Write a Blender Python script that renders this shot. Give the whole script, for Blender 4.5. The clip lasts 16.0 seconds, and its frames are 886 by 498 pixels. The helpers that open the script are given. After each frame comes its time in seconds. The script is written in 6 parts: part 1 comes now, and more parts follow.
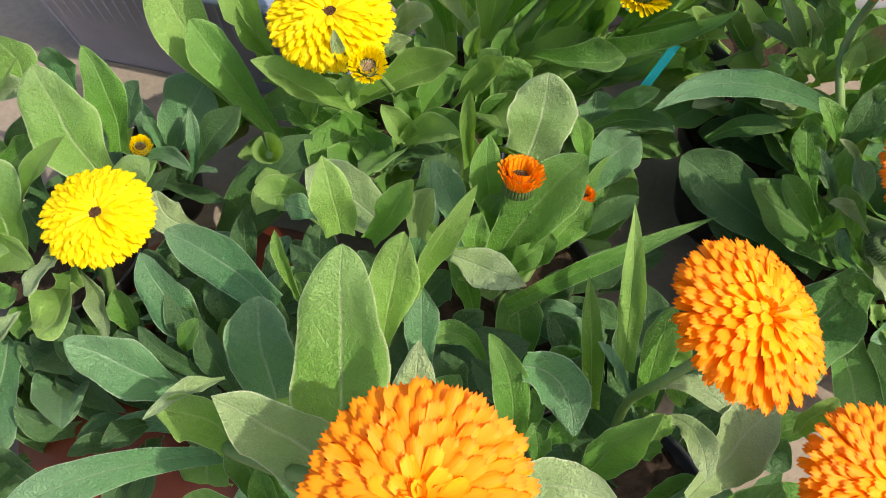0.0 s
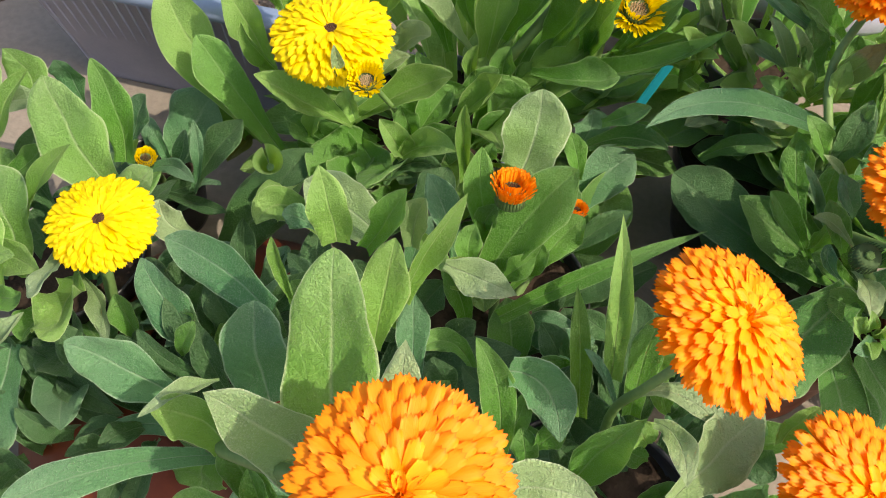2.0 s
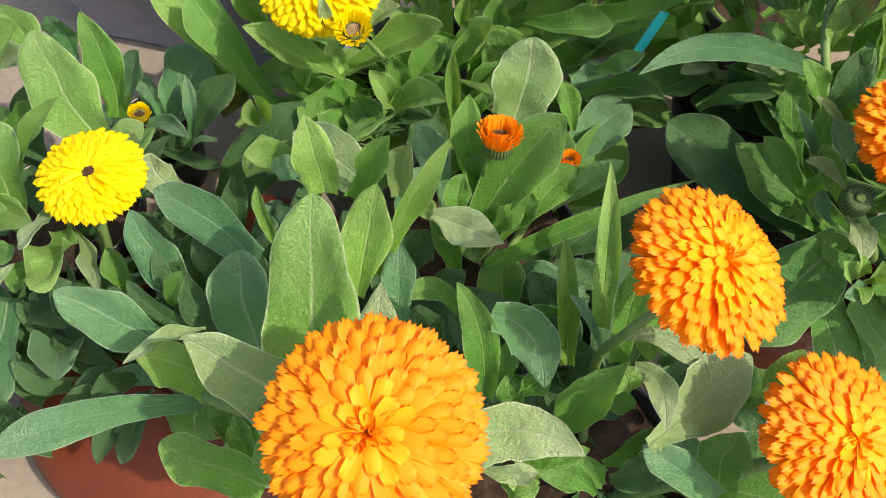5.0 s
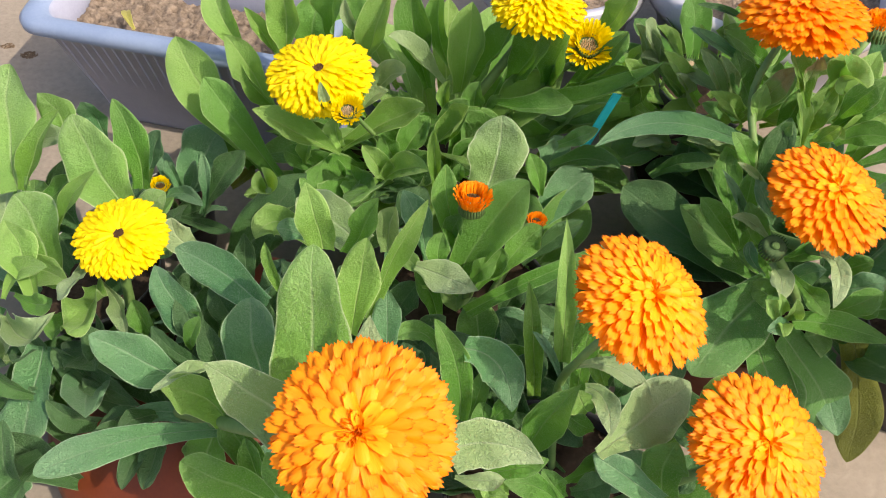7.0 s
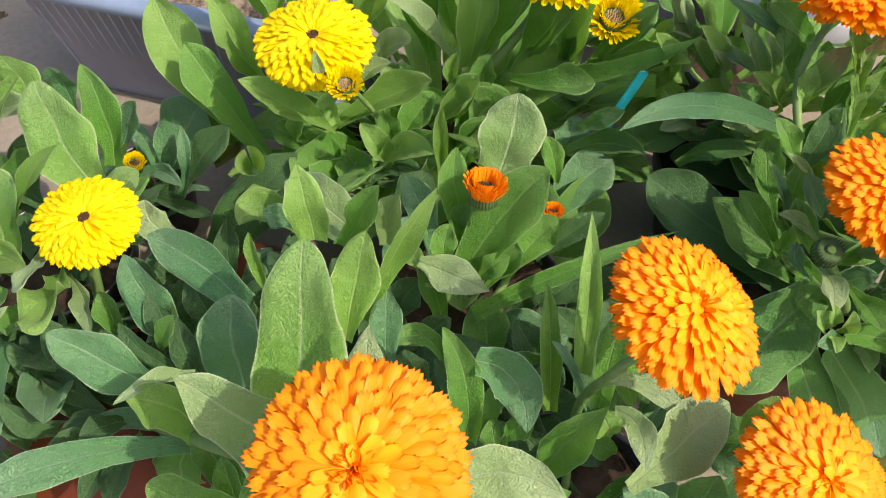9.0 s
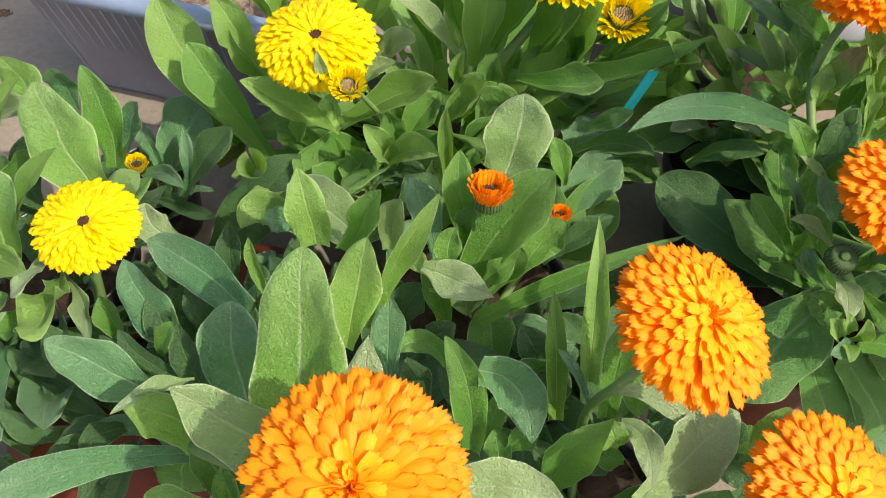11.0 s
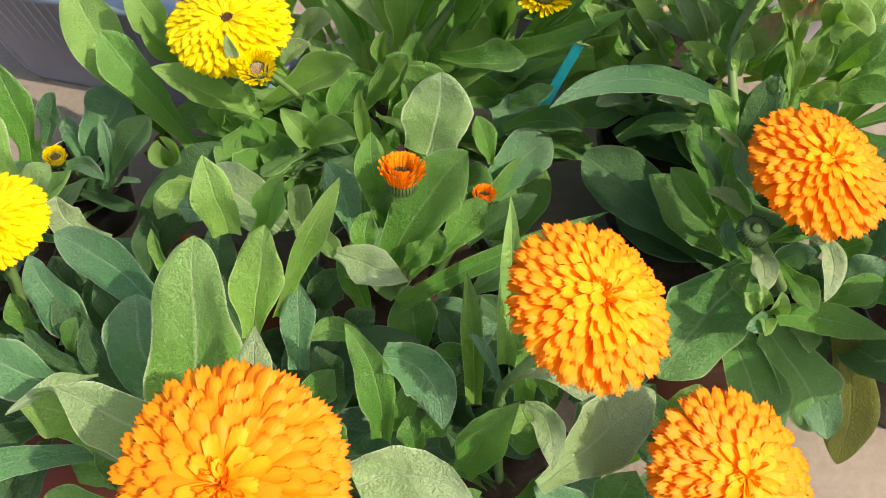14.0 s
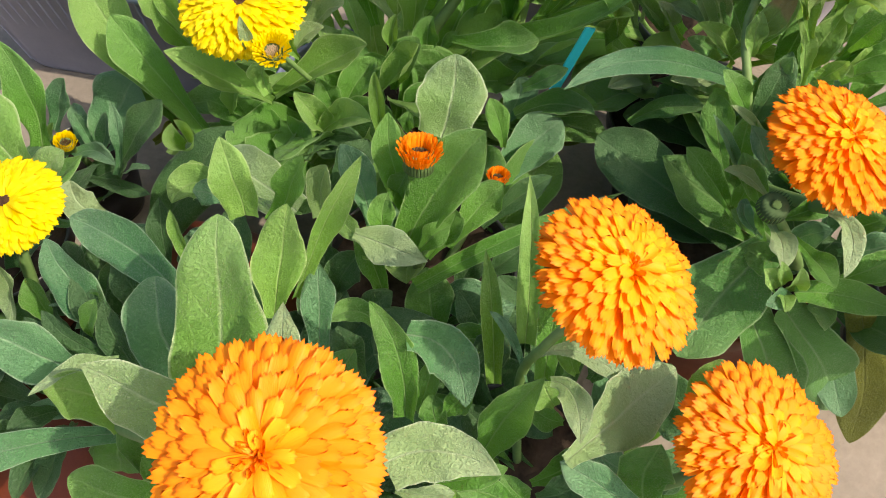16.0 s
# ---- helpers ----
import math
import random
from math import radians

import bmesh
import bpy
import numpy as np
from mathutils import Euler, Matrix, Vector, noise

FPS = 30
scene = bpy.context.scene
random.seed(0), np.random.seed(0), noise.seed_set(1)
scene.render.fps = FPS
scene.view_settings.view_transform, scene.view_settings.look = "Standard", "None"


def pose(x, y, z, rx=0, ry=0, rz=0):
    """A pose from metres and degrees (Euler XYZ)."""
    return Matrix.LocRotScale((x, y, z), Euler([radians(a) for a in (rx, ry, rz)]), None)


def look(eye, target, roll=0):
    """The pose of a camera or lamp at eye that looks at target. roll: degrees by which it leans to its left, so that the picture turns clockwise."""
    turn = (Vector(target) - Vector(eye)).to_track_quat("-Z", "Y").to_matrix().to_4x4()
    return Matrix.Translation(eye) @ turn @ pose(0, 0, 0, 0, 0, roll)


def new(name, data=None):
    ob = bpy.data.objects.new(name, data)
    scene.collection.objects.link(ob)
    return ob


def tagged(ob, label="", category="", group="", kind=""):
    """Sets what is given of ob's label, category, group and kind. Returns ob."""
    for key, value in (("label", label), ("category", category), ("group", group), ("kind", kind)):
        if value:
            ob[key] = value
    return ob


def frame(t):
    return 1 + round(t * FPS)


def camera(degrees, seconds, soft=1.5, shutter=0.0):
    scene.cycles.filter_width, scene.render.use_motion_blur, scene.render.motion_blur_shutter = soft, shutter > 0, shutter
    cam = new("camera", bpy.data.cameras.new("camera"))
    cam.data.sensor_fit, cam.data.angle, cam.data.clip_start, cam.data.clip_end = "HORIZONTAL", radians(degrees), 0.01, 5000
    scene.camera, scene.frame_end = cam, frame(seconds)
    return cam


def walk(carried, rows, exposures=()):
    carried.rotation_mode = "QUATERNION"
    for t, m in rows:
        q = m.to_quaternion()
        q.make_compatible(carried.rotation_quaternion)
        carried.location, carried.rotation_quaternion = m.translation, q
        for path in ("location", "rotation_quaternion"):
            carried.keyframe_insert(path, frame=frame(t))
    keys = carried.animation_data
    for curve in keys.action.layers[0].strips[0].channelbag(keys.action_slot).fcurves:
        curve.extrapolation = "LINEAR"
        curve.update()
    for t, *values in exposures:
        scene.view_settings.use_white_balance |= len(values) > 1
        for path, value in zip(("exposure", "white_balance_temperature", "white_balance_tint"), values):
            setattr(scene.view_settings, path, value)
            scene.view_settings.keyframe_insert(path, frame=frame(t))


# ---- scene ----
cam = camera(54.2, 16.0, soft=1.0)
PATH = [
    (0, (0.026, 0.02, 0.5), (0.009, 1.121, -1.17), 2.1),
    (0.5, (0.027, -0.021, 0.54), (0.007, 1.137, -1.09), 3.4),
    (1, (0.037, -0.001, 0.524), (0.001, 1.162, -1.103), 2.4),
    (1.5, (0.04, 0.011, 0.512), (-0.004, 1.165, -1.12), 1.8),
    (2, (0.035, 0.008, 0.503), (-0.009, 1.16, -1.132), 1.8),
    (2.5, (0.038, 0.003, 0.486), (-0.022, 1.136, -1.161), 1.4),
    (3, (0.042, 0.002, 0.491), (-0.02, 1.112, -1.172), 1.5),
    (3.5, (0.042, 0.004, 0.494), (-0.031, 1.096, -1.18), 1.0),
    (4, (0.051, 0.003, 0.497), (-0.027, 1.091, -1.18), 0.8),
    (4.2, (0.053, 0.003, 0.494), (-0.027, 1.09, -1.183), 0.6),
    (6.3, (0.053, -0.021, 0.523), (-0.059, 1.152, -1.093), -2.5),
    (6.5, (0.057, -0.032, 0.532), (-0.052, 1.166, -1.066), -2.0),
    (7, (0.066, -0.049, 0.541), (-0.032, 1.191, -1.025), -1.2),
    (7.3, (0.061, -0.047, 0.534), (-0.026, 1.203, -1.025), -0.6),
    (7.5, (0.062, -0.029, 0.519), (-0.023, 1.214, -1.045), -0.2),
    (8, (0.047, -0.006, 0.507), (-0.034, 1.229, -1.064), 0.5),
    (8.5, (0.054, -0.003, 0.502), (-0.016, 1.203, -1.092), 1.0),
    (9, (0.054, -0.008, 0.503), (-0.017, 1.19, -1.097), 0.9),
    (9.2, (0.047, 0.0, 0.497), (-0.015, 1.2, -1.102), 1.2),
    (11.3, (0.061, 0.002, 0.5), (-0.04, 1.182, -1.112), -0.3),
    (11.5, (0.064, 0.0, 0.498), (-0.036, 1.178, -1.115), -0.4),
    (12, (0.074, -0.001, 0.497), (-0.026, 1.169, -1.122), -0.8),
    (12.5, (0.076, 0.003, 0.497), (-0.017, 1.17, -1.125), -0.7),
    (13, (0.089, 0.009, 0.49), (-0.001, 1.168, -1.137), -0.9),
    (13.5, (0.099, 0.01, 0.487), (0.019, 1.164, -1.144), -1.3),
    (13.7, (0.100, 0.011, 0.493), (0.024, 1.167, -1.137), -1.3),
    (14, (0.094, 0.01, 0.492), (0.019, 1.163, -1.14), -1.2),
    (14.5, (0.087, 0.008, 0.491), (0.013, 1.161, -1.141), -1.1),
    (15, (0.092, 0.001, 0.484), (0.022, 1.152, -1.15), -1.2),
    (15.5, (0.091, -0.005, 0.488), (0.032, 1.145, -1.147), -1.0),
    (16, (0.081, 0.003, 0.488), (0.028, 1.15, -1.149), -0.7),
]
walk(cam, [(t, look(eye, target, roll)) for t, eye, target, roll in PATH], exposures=[(0, 0.36, 7300, 8), (16, 0.36, 7300, 8)])

# ---- light ----
SUN_EL, SUN_AZ = 48.0, -27.0  # degrees: height, and turn from +x towards +y
sun_dir = Vector((math.cos(radians(SUN_EL)) * math.cos(radians(SUN_AZ)), math.cos(radians(SUN_EL)) * math.sin(radians(SUN_AZ)), math.sin(radians(SUN_EL))))
world = bpy.data.worlds.new("sky")
scene.world = world
world.use_nodes = True
wn = world.node_tree
sky = wn.nodes.new("ShaderNodeTexSky")
sky.sky_type, sky.sun_disc = "NISHITA", False
sky.dust_density = 3.5  # a hazy, whitish sky
sky.sun_elevation, sky.sun_rotation = radians(SUN_EL), radians(90 - SUN_AZ)
wn.links.new(sky.outputs[0], wn.nodes["Background"].inputs[0])
wn.nodes["Background"].inputs[1].default_value = 0.22
lamp = bpy.data.lights.new("sun", "SUN")
lamp.energy, lamp.angle, lamp.color = 3.8, radians(0.6), (1.0, 0.93, 0.82)
sun_ob = new("sun", lamp)
sun_ob.matrix_world = look(sun_dir * 10, (0, 0, 0))


# ---- materials ----
class Nodes:
    """A small helper to wire node materials."""

    def __init__(self, name):
        self.mat = bpy.data.materials.new(name)
        self.mat.use_nodes = True
        self.tree = self.mat.node_tree
        self.bsdf = self.tree.nodes["Principled BSDF"]
        self.out = self.tree.nodes["Material Output"]

    def add(self, kind, **inputs):
        n = self.tree.nodes.new(kind)
        for key, value in inputs.items():
            self.put(n, key.replace("_", " "), value)
        return n

    def put(self, n, key, value):
        if isinstance(value, bpy.types.NodeSocket):
            self.tree.links.new(value, n.inputs[key])
        else:
            n.inputs[key].default_value = value

    def math(self, op, a, b=0.0, clamp=False):
        n = self.tree.nodes.new("ShaderNodeMath")
        n.operation, n.use_clamp = op, clamp
        self.put(n, 0, a)
        self.put(n, 1, b)
        return n.outputs[0]

    def ramp(self, fac, *stops):
        n = self.tree.nodes.new("ShaderNodeValToRGB")
        while len(n.color_ramp.elements) < len(stops):
            n.color_ramp.elements.new(0.5)
        for e, (p, c) in zip(n.color_ramp.elements, stops):
            e.position, e.color = p, (*c, 1)
        self.put(n, 0, fac)
        return n.outputs[0]

    def mix(self, fac, a, b, blend="MIX"):
        n = self.tree.nodes.new("ShaderNodeMix")
        n.data_type, n.blend_type = "RGBA", blend
        self.put(n, 0, fac)
        self.put(n, 6, a if isinstance(a, bpy.types.NodeSocket) else (*a, 1))
        self.put(n, 7, b if isinstance(b, bpy.types.NodeSocket) else (*b, 1))
        return n.outputs[2]

    def noise(self, scale, detail=4.0, vector=None, rough=0.55):
        n = self.add("ShaderNodeTexNoise", Scale=scale, Detail=detail, Roughness=rough)
        if vector is None:
            vector = self.add("ShaderNodeTexCoord").outputs["Object"]
        self.put(n, "Vector", vector)
        return n.outputs["Fac"]

    def bump(self, height, strength, distance):
        n = self.add("ShaderNodeBump", Strength=strength, Distance=distance, Height=height)
        self.put(self.bsdf, "Normal", n.outputs[0])
        return n.outputs[0]


def sheer(n, colour, normal, share):
    """Lets light through a thin sheet: a share of translucent shading beside the glossy one."""
    tr = n.add("ShaderNodeBsdfTranslucent", Color=colour)
    n.put(tr, "Normal", normal)
    m = n.add("ShaderNodeMixShader", Fac=share)
    n.tree.links.new(n.bsdf.outputs[0], m.inputs[1])
    n.tree.links.new(tr.outputs[0], m.inputs[2])
    n.tree.links.new(m.outputs[0], n.out.inputs[0])


def leaf_material(name, dark, light, rib, through_colour, share, dry=0.0):
    n = Nodes(name)
    uv = n.add("ShaderNodeTexCoord").outputs["UV"]
    sep = n.add("ShaderNodeSeparateXYZ", Vector=uv)
    a = n.math("ABSOLUTE", n.math("SUBTRACT", sep.outputs[0], 0.5))
    v = sep.outputs[1]
    rnd = n.add("ShaderNodeObjectInfo").outputs["Random"]
    # midrib and side veins
    mid = n.math("MULTIPLY", n.math("SUBTRACT", 1.0, n.math("DIVIDE", a, 0.034), True), n.math("SUBTRACT", 1.0, n.math("MULTIPLY", v, 0.55)))
    wob = n.math("MULTIPLY", n.noise(60.0, 3.0), 1.3)
    ph = n.math("FRACT", n.math("ADD", n.math("SUBTRACT", n.math("MULTIPLY", v, 5.0), n.math("MULTIPLY", a, 4.2)), wob))
    side = n.math("SUBTRACT", 1.0, n.math("DIVIDE", n.math("ABSOLUTE", n.math("SUBTRACT", ph, 0.5)), 0.09), True)
    side = n.math("MULTIPLY", side, 0.10)
    vein = n.math("MAXIMUM", mid, side)
    # patches, mottle and pale dust
    speck = n.math("MULTIPLY", n.math("SUBTRACT", n.noise(1400.0, 2.0), 0.51), 5.0, True)
    big = n.noise(28.0, 5.0)
    fine = n.noise(420.0, 3.0)
    col = n.mix(n.math("ADD", n.math("MULTIPLY", big, 1.0), n.math("MULTIPLY", n.math("SUBTRACT", rnd, 0.5), 0.75), True), dark, light)
    warm = n.math("MULTIPLY", n.math("SUBTRACT", n.noise(17.0, 2.0), 0.50), 3.0, True)
    col = n.mix(n.math("MULTIPLY", warm, 0.30), col, n.mix(0.5, light, through_colour))
    low = n.math("MULTIPLY", n.math("SUBTRACT", 0.75, v), n.math("ADD", n.math("MULTIPLY", big, 0.8), 0.2), True)
    col = n.mix(n.math("MULTIPLY", low, 0.45), col, n.mix(0.55, light, through_colour))
    col = n.mix(n.math("MULTIPLY", vein, 0.70), col, rib)
    fuzz = n.math("MULTIPLY", n.math("SUBTRACT", n.noise(38.0, 3.0), 0.40), 3.0, True)
    col = n.mix(n.math("MULTIPLY", n.math("MULTIPLY", speck, fuzz), 0.62), col, rib)
    frost = n.math("MULTIPLY", n.math("SUBTRACT", v, 0.42), n.math("ADD", n.math("MULTIPLY", n.noise(520.0, 3.0), 1.5), n.math("SUBTRACT", n.noise(24.0, 2.0), 0.5)), True)
    col = n.mix(n.math("MULTIPLY", frost, 0.62), col, rib)
    edge = n.math("MULTIPLY", n.math("SUBTRACT", a, 0.465), 30.0, True)
    col = n.mix(n.math("MULTIPLY", edge, 0.95), col, rib)
    if dry:
        k = n.math("ADD", n.math("SUBTRACT", v, dry), n.math("MULTIPLY", n.math("SUBTRACT", n.noise(80.0, 4.0), 0.5), 0.5))
        col = n.mix(n.math("MULTIPLY", k, 9.0, True), col, n.mix(fine, (0.20, 0.13, 0.06), (0.42, 0.32, 0.18)))
    h = n.math("ADD", n.math("ADD", n.math("MULTIPLY", mid, -0.25), n.math("MULTIPLY", side, -0.45)), n.math("ADD", n.math("MULTIPLY", n.noise(60.0, 1.0), 0.45), n.math("ADD", n.math("MULTIPLY", n.noise(190.0, 2.0), 0.22), n.math("ADD", n.math("MULTIPLY", fine, 0.42), n.math("MULTIPLY", speck, 0.22)))))
    nor = n.bump(h, 0.95, 0.0028)
    n.put(n.bsdf, "Base Color", col)
    n.put(n.bsdf, "Roughness", n.math("ADD", n.math("MULTIPLY", fine, 0.25), 0.38))
    n.put(n.bsdf, "Specular IOR Level", 0.34)
    n.put(n.bsdf, "Sheen Weight", 0.08)
    n.put(n.bsdf, "Sheen Roughness", 0.35)
    sheer(n, n.mix(0.5, col, through_colour), nor, share)
    return n.mat


LEAF = {
    # k: shade among the leaves, put into a darker green
    "k": leaf_material("dark_shaded_leaf", (0.020, 0.076, 0.022), (0.055, 0.146, 0.048), (0.16, 0.26, 0.13), (0.12, 0.28, 0.02), 0.3),
    "o": leaf_material("olive_leaf", (0.065, 0.085, 0.010), (0.115, 0.13, 0.020), (0.18, 0.20, 0.06), (0.30, 0.32, 0.02), 0.4),
    "d": leaf_material("dry_tipped_leaf", (0.11, 0.21, 0.04), (0.19, 0.31, 0.09), (0.34, 0.46, 0.2), (0.3, 0.44, 0.04), 0.3, 0.62),
    "y": leaf_material("young_leaf", (0.097, 0.249, 0.032), (0.244, 0.457, 0.119), (0.44, 0.57, 0.25), (0.32, 0.54, 0.02), 0.40),
    "m": leaf_material("mature_leaf", (0.037, 0.154, 0.018), (0.119, 0.315, 0.051), (0.32, 0.47, 0.20), (0.22, 0.48, 0.02), 0.38),
    "p": leaf_material("pale_leaf", (0.135, 0.260, 0.080), (0.297, 0.407, 0.220), (0.48, 0.56, 0.38), (0.30, 0.48, 0.05), 0.30),
    "f": leaf_material("soft_leaf", (0.101, 0.265, 0.041), (0.260, 0.470, 0.149), (0.46, 0.56, 0.32), (0.32, 0.52, 0.03), 0.36),
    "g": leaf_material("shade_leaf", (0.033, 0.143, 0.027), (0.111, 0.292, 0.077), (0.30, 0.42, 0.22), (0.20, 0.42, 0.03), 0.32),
    "b": leaf_material("glaucous_leaf", (0.040, 0.157, 0.063), (0.115, 0.270, 0.125), (0.32, 0.44, 0.30), (0.17, 0.40, 0.05), 0.28),
}


def petal_material(name, base, body, tip, through_colour):
    n = Nodes(name)
    uv = n.add("ShaderNodeTexCoord").outputs["UV"]
    sep = n.add("ShaderNodeSeparateXYZ", Vector=uv)
    rnd = n.add("ShaderNodeObjectInfo").outputs["Random"]
    col = n.ramp(sep.outputs[1], (0.0, body), (0.62, base), (0.90, base), (0.965, body), (1.0, tip))
    col = n.mix(n.math("MULTIPLY", rnd, 0.35), col, base)
    comb = n.add("ShaderNodeCombineXYZ", X=n.math("MULTIPLY", sep.outputs[0], 16.0), Y=n.math("MULTIPLY", sep.outputs[1], 1.5), Z=n.math("MULTIPLY", rnd, 40.0))
    streak = n.noise(1.0, 3.0, comb.outputs[0])
    col = n.mix(n.math("MULTIPLY", streak, 0.10), col, tip)
    nor = n.bump(streak, 0.22, 0.0008)
    n.put(n.bsdf, "Base Color", col)
    n.put(n.bsdf, "Roughness", 0.5)
    n.put(n.bsdf, "Specular IOR Level", 0.25)
    sheer(n, n.mix(0.5, col, through_colour), nor, 0.40)
    return n.mat


ORANGE = petal_material("orange_petal", (0.95, 0.36, 0.016), (0.93, 0.28, 0.009), (0.80, 0.13, 0.005), (0.94, 0.24, 0.0))
ORANGE_INNER = petal_material("young_orange_petal", (0.95, 0.46, 0.018), (0.94, 0.37, 0.012), (0.82, 0.16, 0.005), (0.94, 0.32, 0.0))
ORANGE_CORE = petal_material("deep_orange_petal", (0.93, 0.32, 0.014), (0.92, 0.26, 0.009), (0.66, 0.08, 0.004), (0.92, 0.18, 0.0))
PALE_PETAL = petal_material("pale_pink_petal", (0.75, 0.6, 0.55), (0.8, 0.62, 0.58), (0.7, 0.45, 0.42), (0.8, 0.6, 0.5))
YELLOW = petal_material("yellow_petal", (0.86, 0.68, 0.014), (0.86, 0.66, 0.010), (0.80, 0.52, 0.006), (0.90, 0.68, 0.0))


def plain(name, dark, light, scale, rough, bump=0.0, dist=0.001, spec=0.4, fine=400.0):
    n = Nodes(name)
    k = n.math("ADD", n.math("MULTIPLY", n.noise(scale, 6.0), 0.7), n.math("MULTIPLY", n.noise(fine, 3.0), 0.3))
    n.put(n.bsdf, "Base Color", n.ramp(k, (0.32, dark), (0.68, light)))
    n.put(n.bsdf, "Roughness", n.math("ADD", n.math("MULTIPLY", n.noise(scale * 3, 3.0), 0.25), rough - 0.12))
    n.put(n.bsdf, "Specular IOR Level", spec)
    if bump:
        n.bump(k, bump, dist)
    return n.mat


STEM = plain("green_stem", (0.085, 0.16, 0.045), (0.15, 0.245, 0.08), 60, 0.55, 0.3, 0.0006)
CALYX = plain("green_calyx", (0.07, 0.13, 0.035), (0.14, 0.22, 0.08), 90, 0.6, 0.4, 0.0008)
SEPAL = plain("grey_green_sepal", (0.03, 0.06, 0.022), (0.07, 0.115, 0.05), 120, 0.8, 0.4, 0.0006, 0.15)
CORE = plain("dark_disc", (0.035, 0.014, 0.006), (0.10, 0.04, 0.012), 300, 0.7, 0.5, 0.0008)
CORE_ORANGE = plain("orange_disc", (0.55, 0.11, 0.006), (0.78, 0.24, 0.01), 300, 0.6, 0.5, 0.0008)
CORE_PALE = plain("withered_disc", (0.30, 0.19, 0.11), (0.62, 0.50, 0.36), 350, 0.8, 0.5, 0.0008)
RED_POT = plain("terracotta_plastic", (0.098, 0.019, 0.007), (0.150, 0.033, 0.012), 22, 0.42, 0.08, 0.0006, 0.3)
BLACK_POT = plain("black_plastic", (0.010, 0.010, 0.013), (0.03, 0.03, 0.034), 30, 0.35, 0.08, 0.0006, 0.5)
BLUE_POT = plain("blue_grey_plastic", (0.10, 0.115, 0.21), (0.17, 0.19, 0.30), 25, 0.45, 0.1, 0.0008, 0.5)
TROUGH = plain("grey_blue_plastic", (0.235, 0.245, 0.345), (0.32, 0.33, 0.44), 18, 0.42, 0.1, 0.0008, 0.5)
WHITE_POT = plain("pale_lilac_plastic", (0.30, 0.30, 0.38), (0.40, 0.40, 0.49), 20, 0.4, 0.05, 0.0006, 0.5)
POT_SOIL = plain("moist_potting_soil", (0.018, 0.012, 0.009), (0.065, 0.045, 0.032), 55, 0.95, 0.9, 0.006, 0.1, 240.0)
SOIL = plain("dry_soil", (0.085, 0.062, 0.048), (0.30, 0.235, 0.19), 160, 0.95, 1.0, 0.005, 0.1, 420.0)
TAG_BLUE = plain("turquoise_plastic", (0.02, 0.66, 0.86), (0.03, 0.74, 0.92), 40, 0.4)


def ground_material():
    n = Nodes("concrete_ground")
    k = n.noise(7.0, 8.0)
    f = n.noise(160.0, 4.0)
    col = n.ramp(n.math("ADD", n.math("MULTIPLY", k, 0.6), n.math("MULTIPLY", f, 0.4)), (0.3, (0.175, 0.143, 0.117)), (0.7, (0.285, 0.238, 0.20)))
    stain = n.math("MULTIPLY", n.math("SUBTRACT", n.noise(16.0, 3.0), 0.66), 9.0, True)
    col = n.mix(n.math("MULTIPLY", stain, 0.8), col, (0.10, 0.045, 0.020))
    n.put(n.bsdf, "Base Color", col)
    n.put(n.bsdf, "Roughness", 0.9)
    n.bump(f, 0.5, 0.002)
    return n.mat


GROUND = ground_material()


# ---- helpers for meshes ----
def part(name, bm, material, parent=None, label="", smooth=True):
    me = bpy.data.meshes.new(name)
    bm.normal_update()
    for f in bm.faces:
        f.smooth = smooth
    bm.to_mesh(me)
    bm.free()
    me.materials.append(material)
    ob = new(name, me)
    if parent is not None:
        ob.parent = parent
    if label:
        tagged(ob, label)
    return ob


def lathe(profile, seg=40, centre=(0, 0, 0)):
    """A turned body from (radius, height) pairs."""
    bm = bmesh.new()
    rings = []
    for r, z in profile:
        if r < 1e-5:
            rings.append([bm.verts.new((centre[0], centre[1], centre[2] + z))])
        else:
            rings.append([bm.verts.new((centre[0] + r * math.cos(2 * math.pi * i / seg), centre[1] + r * math.sin(2 * math.pi * i / seg), centre[2] + z)) for i in range(seg)])
    for p, q in zip(rings, rings[1:]):
        for i in range(seg):
            j = (i + 1) % seg
            if len(p) == 1 and len(q) == 1:
                continue
            if len(p) == 1:
                bm.faces.new((p[0], q[i], q[j]))
            elif len(q) == 1:
                bm.faces.new((p[i], p[j], q[0]))
            else:
                bm.faces.new((p[i], p[j], q[j], q[i]))
    bmesh.ops.recalc_face_normals(bm, faces=bm.faces)
    return bm


